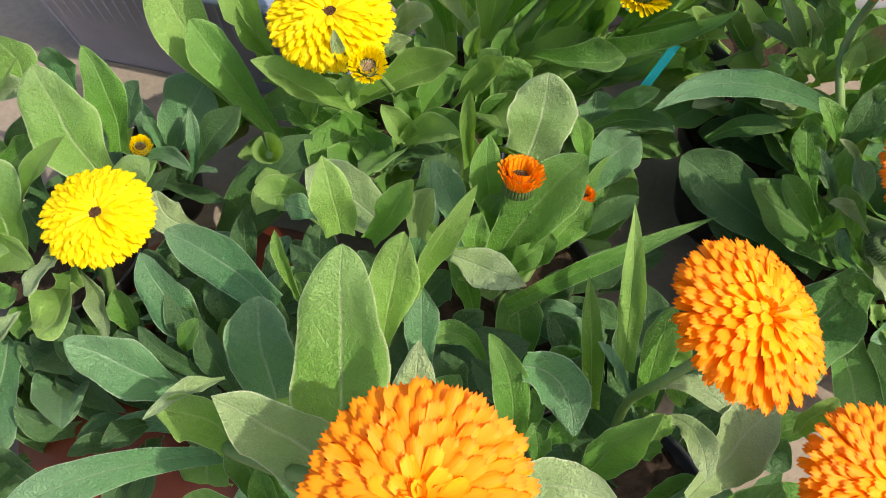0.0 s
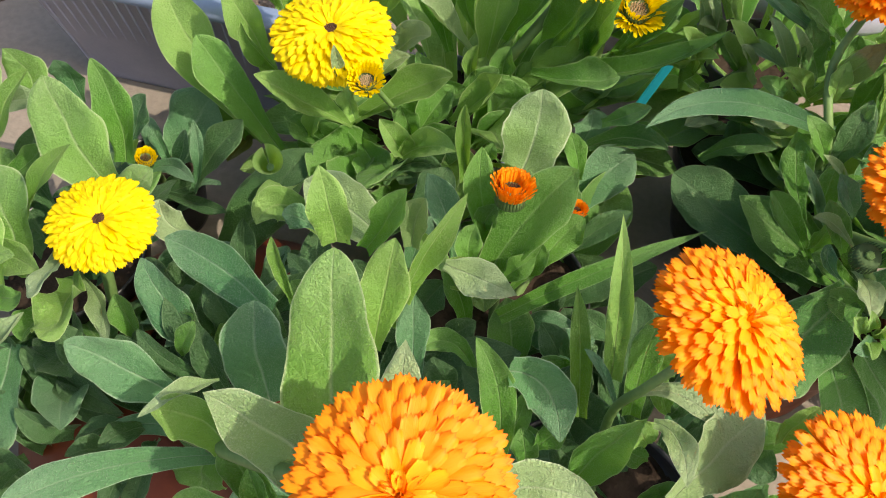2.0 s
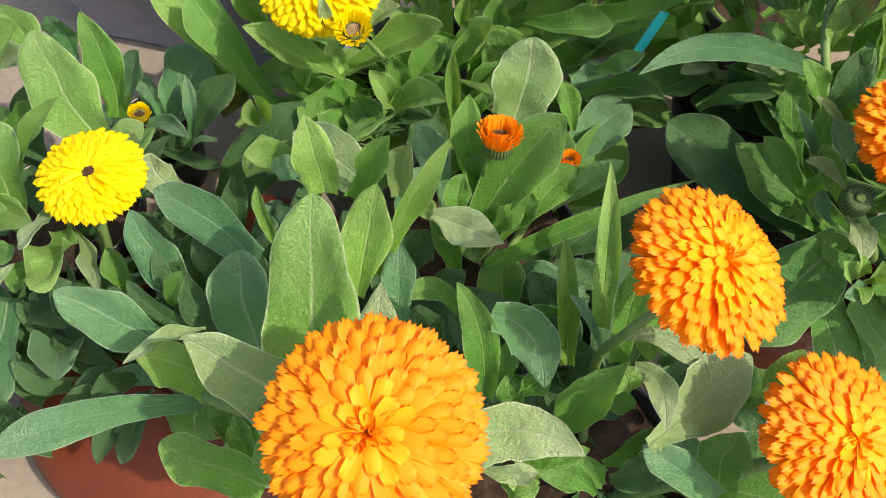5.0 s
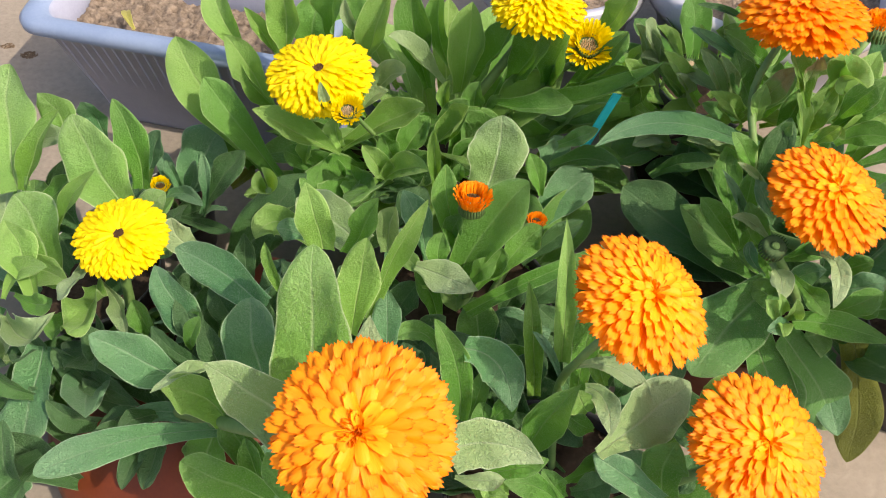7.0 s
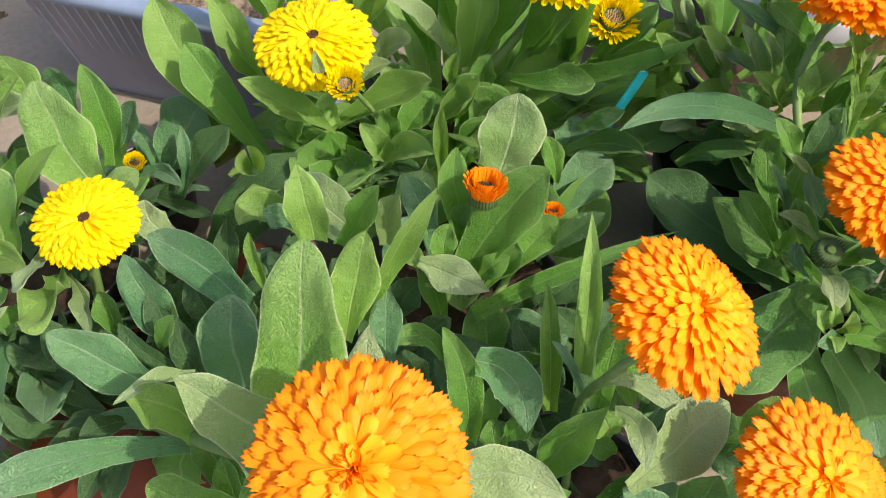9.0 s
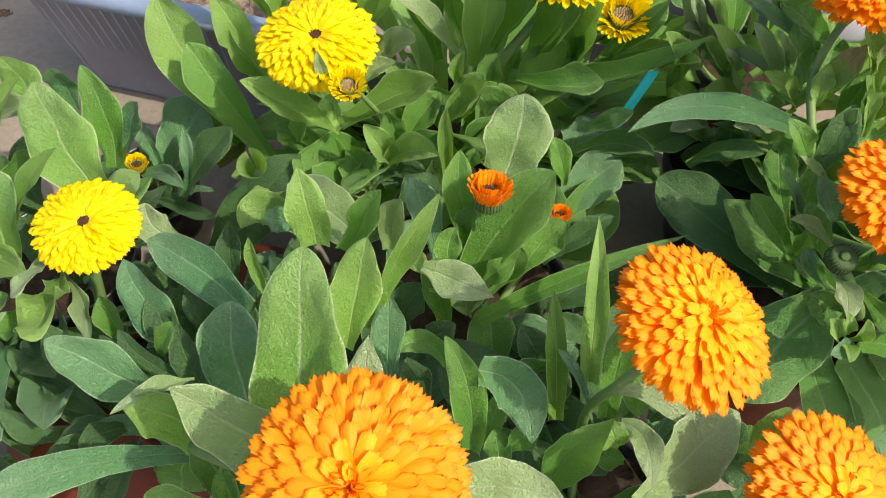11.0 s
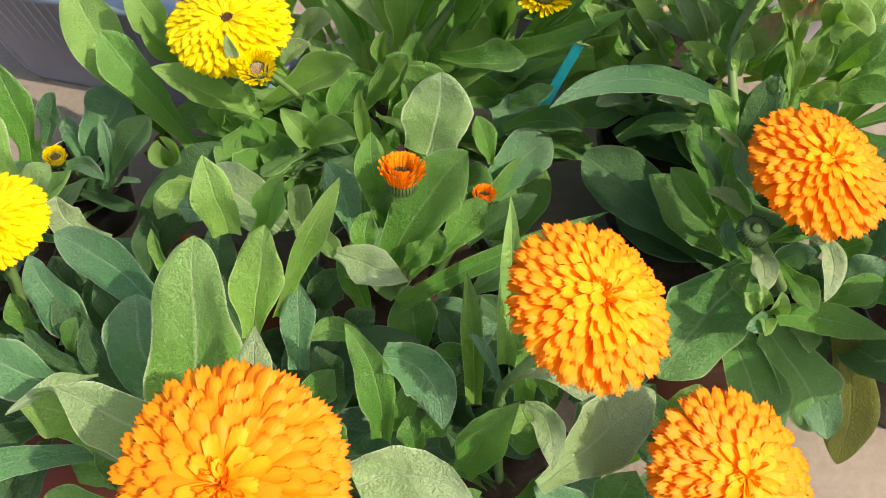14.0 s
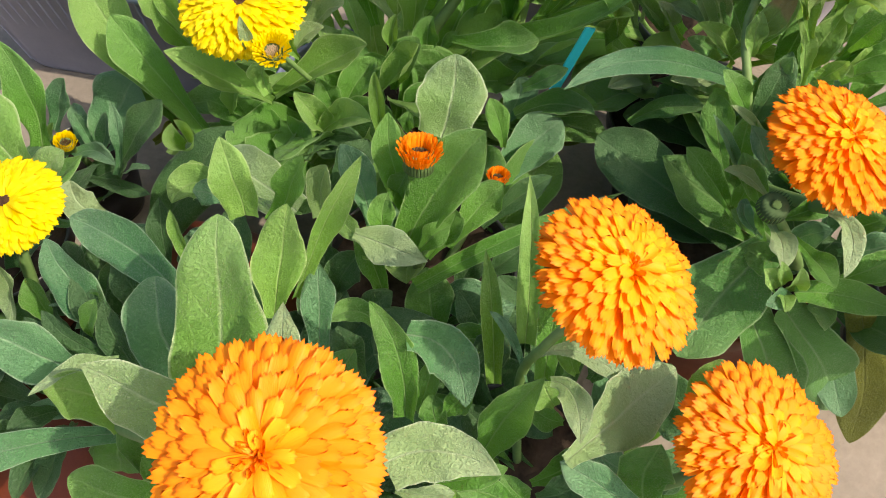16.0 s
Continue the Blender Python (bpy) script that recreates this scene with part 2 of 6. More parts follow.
def tube(points, radii, seg=8):
    """A round stem along a smooth line through the points."""
    bm = bmesh.new()
    pts = [Vector(p) for p in points]
    fine, rad = [], []
    for i in range(len(pts) - 1):
        p0, p1, p2, p3 = pts[max(i - 1, 0)], pts[i], pts[i + 1], pts[min(i + 2, len(pts) - 1)]
        for k in range(6):
            t = k / 6
            fine.append(0.5 * ((2 * p1) + (p2 - p0) * t + (2 * p0 - 5 * p1 + 4 * p2 - p3) * t * t + (3 * p1 - p0 - 3 * p2 + p3) * t ** 3))
            rad.append(radii[i] * (1 - t) + radii[i + 1] * t)
    fine.append(pts[-1])
    rad.append(radii[-1])
    rings = []
    for i, p in enumerate(fine):
        d = (fine[min(i + 1, len(fine) - 1)] - fine[max(i - 1, 0)]).normalized()
        s = d.cross(Vector((0.3, 1, 0.1))).normalized()
        u = d.cross(s)
        rings.append([bm.verts.new(p + rad[i] * (s * math.cos(2 * math.pi * k / seg) + u * math.sin(2 * math.pi * k / seg))) for k in range(seg)])
    for a, b in zip(rings, rings[1:]):
        for k in range(seg):
            bm.faces.new((a[k], a[(k + 1) % seg], b[(k + 1) % seg], b[k]))
    bm.faces.new(rings[-1])
    bm.faces.new(rings[0][::-1])
    bmesh.ops.recalc_face_normals(bm, faces=bm.faces)
    return bm


leaf_rng = random.Random(7)


def leaf(plant, base, tip, width, tone="m", roll=0.0, cup=0.5, arch=0.08, point=0.6, twist=0.0, wide=0.62, neck=0.25, hook=0.0, edge_up=(-0.05, -0.55, 0.83), mid=None, wave=0.0):
    """A fleshy spoon-shaped leaf from base to tip, its spine through mid. roll turns it about its length, cup folds its
    sides up, arch bows it where no mid is given, hook bends its end over, wave ruffles its margins."""
    B, T = Vector(base), Vector(tip)
    L = (T - B).length
    d = (T - B).normalized()
    up = Vector(edge_up)
    f = (up - d * up.dot(d)).normalized()
    f = Matrix.Rotation(radians(roll), 3, d) @ f
    ph, ph2 = leaf_rng.uniform(0, 6.3), leaf_rng.uniform(0, 6.3)
    wav = wave if wave else leaf_rng.uniform(0.10, 0.30)
    hook = hook if hook else leaf_rng.uniform(-0.01, 0.08)
    bend = leaf_rng.uniform(-0.07, 0.07)
    freq = leaf_rng.uniform(7.5, 11.5)
    lop = leaf_rng.uniform(-0.16, 0.16)
    sharp = 0.10 * math.sin(5 * ph + ph2)
    if mid is None:
        M = (B + T) / 2 + f * (arch * L) + d.cross(f) * (bend * L)
    else:
        M = Vector(mid)
    ctrl = 2 * M - (B + T) / 2
    bm = bmesh.new()
    uv = bm.loops.layers.uv.new("UVMap")
    NV, NA = 20, 10
    grid = []
    for i in range(NV + 1):
        v = i / NV
        v = 1 - (1 - v) ** 1.35
        if v <= wide:
            x = v / wide
            w = neck + (1 - neck) * (x * x * (3 - 2 * x))
        else:
            x = (v - wide) / (1 - wide)
            w = max(1 - x ** 1.9, 0.0) ** (0.34 + 0.85 * point + sharp)
        w *= width / 2 * (1 + 0.16 * min(abs(cup), 1.0))
        t = (2 * (1 - v) * (ctrl - B) + 2 * v * (T - ctrl)).normalized()
        ff = (up - t * up.dot(t)).normalized()
        ff = Matrix.Rotation(radians(roll + twist * (v - 0.4)), 3, t) @ ff
        s = t.cross(ff).normalized()
        c = B * (1 - v) ** 2 + ctrl * (2 * v * (1 - v)) + T * v * v
        h = max(0.0, (v - 0.55) / 0.45)
        c = c + ff * (-hook * L * h * h) - t * (abs(hook) * L * 0.45 * h ** 3)
        fold = cup * (1.15 - 0.5 * v)
        row = []
        for k in range(NA + 1):
            a = 2 * k / NA - 1
            b = abs(a)
            side = 1 + lop * (1 if a > 0 else -1)
            oz = w * fold * (0.62 * b ** 1.35 + 0.45 * b * b * b * side)
            ox = w * a * (1 - 0.22 * min(fold, 1.0) * b)
            turn = -0.16 * w * max(0.0, (b - 0.72) / 0.28) ** 2 * (1 + math.sin(freq * 0.6 * v + ph2 + a))
            ripple = wav * w * a * a * math.sin(freq * v + ph + (1.9 if a > 0 else 0))
            pucker = 0.055 * w * b * (1 - 0.6 * b) * math.sin(2 * math.pi * (4.6 * v - 1.1 * b) + ph2) * 2
            dent = 0.09 * w * (1 - a * a) * math.sin(11 * v + ph2)
            groove = -0.07 * w * math.exp(-(a / 0.13) ** 2) * (1 - 0.6 * v)
            edge = 1 + 0.04 * math.sin(13 * v + ph + 2 * a) + 0.02 * math.sin(31 * v + ph2 - a)
            row.append((bm.verts.new(c + s * (ox * edge) + ff * (oz + turn + ripple + pucker + dent + groove)), (k / NA, v)))
        grid.append(row)
    for p, q in zip(grid, grid[1:]):
        for k in range(NA):
            quad = (p[k], p[k + 1], q[k + 1], q[k])
            face = bm.faces.new([x[0] for x in quad])
            for loop, x in zip(face.loops, quad):
                loop[uv].uv = x[1]
    return part("leaf", bm, LEAF[tone], plant)


def curl_leaf(plant, base, rim, radius, tone="y"):
    """A leaf rolled into a tube that narrows from its open rim down to its base, its two margins almost meeting."""
    B, C = Vector(base), Vector(rim)
    d = (C - B).normalized()
    s = d.cross(Vector((0.3, 0.2, 1.0))).normalized()
    f = s.cross(d)
    bm = bmesh.new()
    uv = bm.loops.layers.uv.new("UVMap")
    NV, NA = 12, 22
    rows = []
    for i in range(NV + 1):
        v = i / NV
        row = []
        for k in range(NA + 1):
            a = k / NA
            an = 1.1 + 6.1 * a
            q = radius * (0.30 + 0.70 * v ** 0.7 + 0.10 * max(0.0, v - 0.85) / 0.15) * (1.04 - 0.14 * a * a + 0.03 * math.sin(3 * an + 4 * v))
            dip = 0.10 * radius * math.sin(an * 1.5 + 0.6) * v
            row.append((bm.verts.new(B.lerp(C, v) + d * dip + s * (q * math.cos(an)) + f * (q * math.sin(an))), (a, v)))
        rows.append(row)
    for p, q in zip(rows, rows[1:]):
        for k in range(NA):
            quad = (p[k], p[k + 1], q[k + 1], q[k])
            face = bm.faces.new([x[0] for x in quad])
            for loop, x in zip(face.loops, quad):
                loop[uv].uv = x[1]
    return part("leaf", bm, LEAF[tone], plant, "leaf rolled into a scroll")


def petal_mesh(name, material, width, teeth, cup, curl, seed):
    """One strap petal of length 1 along +y, its upper face +z, ending in three teeth; cup hollows it, curl lifts its end."""
    rng = random.Random(seed)
    bm = bmesh.new()
    uv = bm.loops.layers.uv.new("UVMap")
    NV, NA = 5, 6
    steps = (0.0, 0.3, 0.58, 0.80, 0.93, 1.0)
    rows = []
    for i, v in enumerate(steps):
        w = width * (0.42 + 0.58 * math.sin(min(1.0, v / 0.62) * math.pi / 2)) * (1 - 0.10 * max(0, (v - 0.7) / 0.3) ** 2)
        row = []
        for k in range(NA + 1):
            a = 2 * k / NA - 1
            y = v
            if i == NV:
                y += teeth * (rng.uniform(0.6, 1.3) if k % 2 == 1 else rng.uniform(-0.9, -0.4)) - 0.10 * a * a
            z = cup * w * (a * a - 0.3) + 0.07 * math.sin(math.pi * v * 0.9) + curl * v ** 3 - 0.012 * math.cos(3 * math.pi * a) * v
            row.append((bm.verts.new((w * a * 0.5, y, z)), (k / NA, v)))
        rows.append(row)
    for p, q in zip(rows, rows[1:]):
        for k in range(NA):
            quad = (p[k], p[k + 1], q[k + 1], q[k])
            face = bm.faces.new([x[0] for x in quad])
            face.smooth = True
            for loop, x in zip(face.loops, quad):
                loop[uv].uv = x[1]
    me = bpy.data.meshes.new(name)
    bm.to_mesh(me)
    bm.free()
    me.materials.append(material)
    return me


PETALS = {
    "orange": [petal_mesh("petal", ORANGE, 0.40, 0.040, -0.16 + 0.10 * i, -0.02 + 0.025 * i, i) for i in range(4)],
    "core": [petal_mesh("petal", ORANGE_CORE, 0.20, 0.05, 0.5, 0.1, 40 + i) for i in range(2)],
    "pale": [petal_mesh("petal", PALE_PETAL, 0.3, 0.03, 0.2, -0.05, 30 + i) for i in range(2)],
    "young": [petal_mesh("petal", ORANGE_INNER, 0.40, 0.034, -0.10 + 0.10 * i, -0.02 + 0.025 * i, 20 + i) for i in range(4)],
    "yellow": [petal_mesh("petal", YELLOW, 0.36, 0.026, -0.05 + 0.10 * i, 0.02 * i - 0.01, 10 + i) for i in range(4)],
}


def flower(plant, centre, normal, radius, count, kind="orange", core="orange", name="flower_head", label="", seed=1, dome=0.30, hole=0.0, bowl=0.0, young=0.0, tuft=14, slim=1.0, deep=0.36):
    """A double flower head: a green cup beneath, a small disc, and strap petals in close ranks from the upright inner ones
    to the flat outer ones, with more ranks down the rim. hole leaves an open eye, bowl sinks the middle."""
    rng = random.Random(seed)
    N = Vector(normal).normalized()
    q = N.to_track_quat("Z", "Y")
    C = Vector(centre)
    R = radius
    head = part(name, lathe([(0.0, -0.52 * R), (0.10 * R, -0.52 * R), (0.24 * R, -0.44 * R), (0.34 * R, -0.30 * R), (0.30 * R, -0.12 * R), (0.0, -0.08 * R)], 24), CALYX, plant, label)
    head.matrix_local = Matrix.Translation(C) @ q.to_matrix().to_4x4()
    mats = {"orange": CORE_ORANGE, "dark": CORE, "pale": CORE_PALE}
    bm = bmesh.new()
    for i in range(60):
        r = (0.07 + 0.6 * hole) * R * math.sqrt((i + 0.5) / 60)
        an = i * 2.39996
        m = Matrix.Translation((r * math.cos(an), r * math.sin(an), (0.07 if hole else 0.12) * R)) @ Matrix.Diagonal((0.020 * R, 0.020 * R, R * (0.07 + 0.03 * rng.random()), 1))
        bmesh.ops.create_cone(bm, cap_ends=True, segments=5, radius1=1, radius2=0.6, depth=2.0, matrix=m)
    part("disc", bm, mats[core], head)
    u0 = 0.15 + hole
    TOP = 0.62  # share of the petals whose ends lie on the top of the dome
    for i in range(count):
        k = (i + 0.5) / count
        down = max(0.0, (k - TOP) / (1 - TOP))
        u = u0 + (1 - u0) * min(1.0, k / TOP) ** 0.46 - 0.09 * down * down
        an = i * 2.39996 + rng.uniform(-0.05, 0.05)
        rt = R * u * rng.uniform(0.94, 0.985)
        zt = R * (dome * (1 - u ** 2.4) - bowl * max(0.0, 1 - u / 0.5) ** 2 - deep * down + rng.uniform(-0.006, 0.008))
        incl = radians(19 * (1 - u) ** 1.2 - 1 - 20 * down + rng.uniform(-2.5, 3.5) + (34 * max(0.0, 1 - u / 0.45) if bowl else 0))
        length = R * (0.46 + 0.20 * u) * rng.uniform(0.93, 1.06)
        length = min(length, (rt - (0.03 + hole) * R) / math.cos(incl))
        wide = R * slim * 0.385 * (0.80 + 0.20 * u) * rng.uniform(0.88, 1.12)
        me = PETALS["young" if kind == "orange" and u < young else kind][rng.randrange(4)]
        o = new("petal", me)
        o.parent = head
        o.matrix_local = Matrix.Rotation(an, 4, "Z") @ Matrix.Translation((0, rt - length * math.cos(incl), zt - length * math.sin(incl))) @ Matrix.Rotation(incl, 4, "X") @ Matrix.Rotation(rng.uniform(-0.08, 0.08), 4, "Y") @ Matrix.Rotation(rng.uniform(-0.06, 0.06), 4, "Z") @ Matrix.Diagonal((wide, length, R * 0.5, 1))
    for i in range(tuft):  # narrow upright petals in the middle
        an = i * 2.39996 + rng.uniform(-0.3, 0.3)
        o = new("petal", PETALS["core"][rng.randrange(2)])
        o.parent = head
        k = math.sqrt((i + 0.5) / tuft)
        tall = R * rng.uniform(0.14, 0.24)
        o.matrix_local = Matrix.Rotation(an, 4, "Z") @ Matrix.Translation((0, R * (0.0 + 0.09 * k), R * (dome - 0.16))) @ Matrix.Rotation(radians(72 - 40 * k + rng.uniform(-16, 16)), 4, "X") @ Matrix.Rotation(rng.uniform(-0.5, 0.5), 4, "Y") @ Matrix.Diagonal((R * 0.27, tall, R * 0.4, 1))
    return head


def bud(plant, centre, normal, radius, kind="orange", openness=0.5, core="dark", label="", eye=False):
    """A small half-open head: a ribbed green cup with a ring of short upright petals round a dark middle."""
    rng = random.Random(int(abs(centre[0]) * 10000))
    q = Vector(normal).normalized().to_track_quat("Z", "Y")
    R = radius
    g = 0.80 if eye else 1.0
    head = part("bud", lathe([(0, -1.1 * R), (0.35 * g * R, -1.05 * R), (0.8 * g * R, -0.6 * R), (0.95 * g * R, -0.1 * R), (0.8 * g * R, 0.15 * R), (0.45 * R, 0.05 * R), (0, 0.0)], 24), CALYX if openness > 0 else SEPAL, plant, label)
    head.matrix_local = Matrix.Translation(Vector(centre)) @ q.to_matrix().to_4x4()
    n = 26
    for i in range(n):  # sepals
        an = 2 * math.pi * i / n
        bm = bmesh.new()
        m = Matrix.Rotation(an, 4, "Z") @ Matrix.Translation((0.93 * g * R, 0, -0.1 * R)) @ Matrix.Rotation(-0.12, 4, "Y") @ Matrix.Diagonal((0.035 * R, 0.105 * R, 0.62 * R, 1))
        bmesh.ops.create_cone(bm, cap_ends=True, segments=6, radius1=1, radius2=0.25, depth=2.0, matrix=m)
        part("sepal", bm, CALYX if openness > 0 else SEPAL, head)
    if openness > 0:
        for ring, cnt, out in (((0.86, 36, 0.9), (0.74, 34, 0.6), (0.60, 28, 0.1)) if eye else ((0.80, 32, 1.0), (0.66, 30, 0.7), (0.50, 24, 0.35), (0.32, 16, 0.1))):
            for i in range(cnt):
                an = 2 * math.pi * (i + rng.random() * 0.5) / cnt
                o = new("petal", PETALS[kind][rng.randrange(4)])
                o.parent = head
                o.matrix_local = Matrix.Rotation(an, 4, "Z") @ Matrix.Translation((0, ring * R, -0.1 * R)) @ Matrix.Rotation(radians(84 - 38 * openness * out + rng.uniform(-7, 7)), 4, "X") @ Matrix.Diagonal((0.60 * R, (0.80 + 0.30 * openness) * R * (1.05 - 0.2 * out), R, 1))
    bm = bmesh.new()
    for i in range(40):
        r = (0.48 if eye else 0.28) * R * math.sqrt((i + 0.5) / 40)
        an = i * 2.39996
        m = Matrix.Translation((r * math.cos(an), r * math.sin(an), 0.1 * R)) @ Matrix.Diagonal((0.07 * R, 0.07 * R, R * (0.16 + 0.1 * rng.random()), 1))
        bmesh.ops.create_cone(bm, cap_ends=True, segments=5, radius1=1, radius2=0.5, depth=2.0, matrix=m)
    part("disc", bm, {"dark": CORE, "pale": CORE_PALE, "orange": CORE_ORANGE, "green": STEM}[core], head)
    return head


def stem(plant, points, r0=0.003, r1=0.0022):
    k = len(points)
    return part("stem", tube(points, [r0 + (r1 - r0) * i / (k - 1) for i in range(k)]), STEM, plant)


def pot(plant, centre, radius, height, material, label):
    x, y, z = centre
    t = 0.0022
    prof = [(0, 0), (0.72 * radius, 0), (0.74 * radius, 0.004), (0.93 * radius, height * 0.84), (0.99 * radius, height * 0.845), (1.0 * radius, height * 0.86), (1.0 * radius, height - 0.002), (0.995 * radius, height), (0.97 * radius, height), (0.96 * radius, height - 0.003), (0.955 * radius, height * 0.80), (0, height * 0.78)]
    o = part("pot", lathe(prof, 56, centre), material, plant, label)
    bm = bmesh.new()
    rng = random.Random(int(radius * 1e5))
    n = 14
    bmesh.ops.create_circle(bm, cap_ends=True, segments=40, radius=0.955 * radius, matrix=Matrix.Translation((x, y, z + height * 0.86)))
    bmesh.ops.triangulate(bm, faces=bm.faces)
    bmesh.ops.subdivide_edges(bm, edges=bm.edges, cuts=3, use_grid_fill=True)
    for v in bm.verts:
        v.co.z += 0.004 * noise.noise(v.co * 90)
    part("soil", bm, POT_SOIL, plant)
    return o


def belly_pot(plant, centre, r_low, r_top, height, material, label):
    """A rounded pot, wider at its foot than at its mouth."""
    prof = [(0, 0), (0.86 * r_low, 0), (0.97 * r_low, 0.008), (r_low, 0.024)]
    for i in range(1, 9):
        t = i / 8
        prof.append((r_low + (r_top - r_low) * t ** 1.4, 0.024 + (height - 0.024) * t))
    prof += [(r_top - 0.003, height + 0.001), (r_top - 0.006, height - 0.004), (r_top - 0.004, height * 0.85), (0, height * 0.84)]
    part("pot", lathe(prof, 64, centre), material, plant, label)
    part("soil", lathe([(0, height * 0.87), (r_top - 0.005, height * 0.86)], 40, centre), POT_SOIL, plant)


def potted(label, group="potted marigolds", x=0.0, y=0.0):
    e = new("potted_marigold")
    e.empty_display_size = 0.02
    tagged(e, label, "potted plant", group)
    return e


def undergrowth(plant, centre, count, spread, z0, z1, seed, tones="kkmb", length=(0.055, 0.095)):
    """Leaves low in the rosette; tone k carries the shade there in its colour."""
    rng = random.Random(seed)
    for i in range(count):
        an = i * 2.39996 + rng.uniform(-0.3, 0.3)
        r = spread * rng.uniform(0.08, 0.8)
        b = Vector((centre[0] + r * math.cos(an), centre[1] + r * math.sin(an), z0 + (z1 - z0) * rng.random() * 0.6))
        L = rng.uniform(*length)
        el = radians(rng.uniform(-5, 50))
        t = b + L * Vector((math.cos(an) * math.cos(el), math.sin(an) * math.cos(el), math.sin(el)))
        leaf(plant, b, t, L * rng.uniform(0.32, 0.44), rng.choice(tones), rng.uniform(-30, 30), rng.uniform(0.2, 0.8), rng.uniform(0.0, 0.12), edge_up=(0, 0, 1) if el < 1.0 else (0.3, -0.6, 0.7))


# ---- setting ----
def ground_sheet():
    bm = bmesh.new()
    rings = [0.0, 0.15, 0.3, 0.5, 0.8, 1.3, 2.5, 6, 20, 80, 400, 2000]
    prev = None
    seg = 48
    for r in rings:
        cur = [bm.verts.new((0.05, 0.25, 0))] if r == 0 else [bm.verts.new((0.05 + r * math.cos(2 * math.pi * i / seg), 0.25 + r * math.sin(2 * math.pi * i / seg), 0.0)) for i in range(seg)]
        if prev:
            for i in range(seg):
                j = (i + 1) % seg
                bm.faces.new((prev[0], cur[i], cur[j]) if len(prev) == 1 else (prev[i], cur[i], cur[j], prev[j]))
        prev = cur
    return tagged(part("ground", bm, GROUND), "pale beige concrete ground with brown stains", "ground", kind="structure")


ground_sheet()


# ---- trough, far pots ----
def plant_trough():
    """A long tapered planter with a rolled rim, ribs on its sides and dry soil."""
    e = new("planter_trough")
    tagged(e, "grey-blue plastic planter trough filled with dry soil", "planter")
    e.matrix_world = Matrix.Translation((-0.180, 0.526, 0)) @ Matrix.Rotation(radians(-11.5), 4, "Z")
    HX, HY, H = 0.126, 0.056, 0.12  # half length, half width at the rim, height

    def ring(bm, grow, z, rad=0.022, seg=6):
        x, y = HX + grow, HY + grow
        vs = []
        for cx, cy, a0 in ((x - rad, y - rad, 0), (-x + rad, y - rad, 90), (-x + rad, -y + rad, 180), (x - rad, -y + rad, 270)):
            for i in range(seg + 1):
                an = radians(a0 + 90 * i / seg)
                vs.append(bm.verts.new((cx + rad * math.cos(an), cy + rad * math.sin(an), z)))
        return vs

    bm = bmesh.new()
    steps = [(-0.029, 0.0), (-0.027, 0.004), (-0.007, H - 0.011), (-0.001, H - 0.0105), (0.0, H - 0.009), (0.0, H - 0.004), (-0.003, H), (-0.011, H), (-0.014, H - 0.004), (-0.016, H - 0.03), (-0.028, 0.03)]
    rings = [ring(bm, g, z) for g, z in steps]
    for a, b in zip(rings, rings[1:]):
        for i in range(len(a)):
            j = (i + 1) % len(a)
            bm.faces.new((a[i], a[j], b[j], b[i]))
    bm.faces.new(rings[0][::-1])
    bm.faces.new(rings[-1])
    part("body", bm, TROUGH, e)
    rim = bmesh.new()
    steps = [(0.0012, H - 0.0095), (0.0035, H - 0.007), (0.0035, H - 0.001), (0.0005, H + 0.0025), (-0.010, H + 0.0025), (-0.013, H - 0.002)]
    rings = [ring(rim, g, z) for g, z in steps]
    for a, b in zip(rings, rings[1:]):
        for i in range(len(a)):
            j = (i + 1) % len(a)
            rim.faces.new((a[i], a[j], b[j], b[i]))
    part("rim", rim, TROUGH_RIM, e, "pale blue rolled rim")
    for i in range(22):
        x = -HX + 0.03 + i * (2 * HX - 0.06) / 21
        rb = bmesh.new()
        top, bot = Vector((x, -HY + 0.0078, H - 0.016)), Vector((x * 0.9, -HY + 0.0262, 0.010))
        n = Vector((0, -1, -0.15)).normalized()
        s = Vector((0.0011, 0, 0))
        vs = [rb.verts.new(p) for p in (top - s, top + s, bot + s, bot - s, top + n * 0.00012, bot + n * 0.00012)]
        rb.faces.new((vs[0], vs[4], vs[5], vs[3]))
        rb.faces.new((vs[4], vs[1], vs[2], vs[5]))
        rb.faces.new((vs[0], vs[1], vs[4]))
        rb.faces.new((vs[3], vs[5], vs[2]))
        part("rib", rb, TROUGH, e, smooth=False)
    bm = bmesh.new()
    bmesh.ops.create_grid(bm, x_segments=90, y_segments=50, size=1)
    for v in bm.verts:
        v.co = Vector((v.co.x * (HX - 0.022), v.co.y * (HY - 0.022), H - 0.026))
        v.co.z += 0.004 * noise.noise(v.co * 30) + 0.004 * noise.noise(v.co * 150) + 0.003 * noise.noise(v.co * 420)
    part("soil", bm, SOIL, e, "crumbly dry brown soil")
    return e


TROUGH_RIM = plain("pale_blue_rim", (0.15, 0.20, 0.33), (0.215, 0.27, 0.41), 18, 0.35, 0.05, 0.0006, 0.5)
plant_trough()


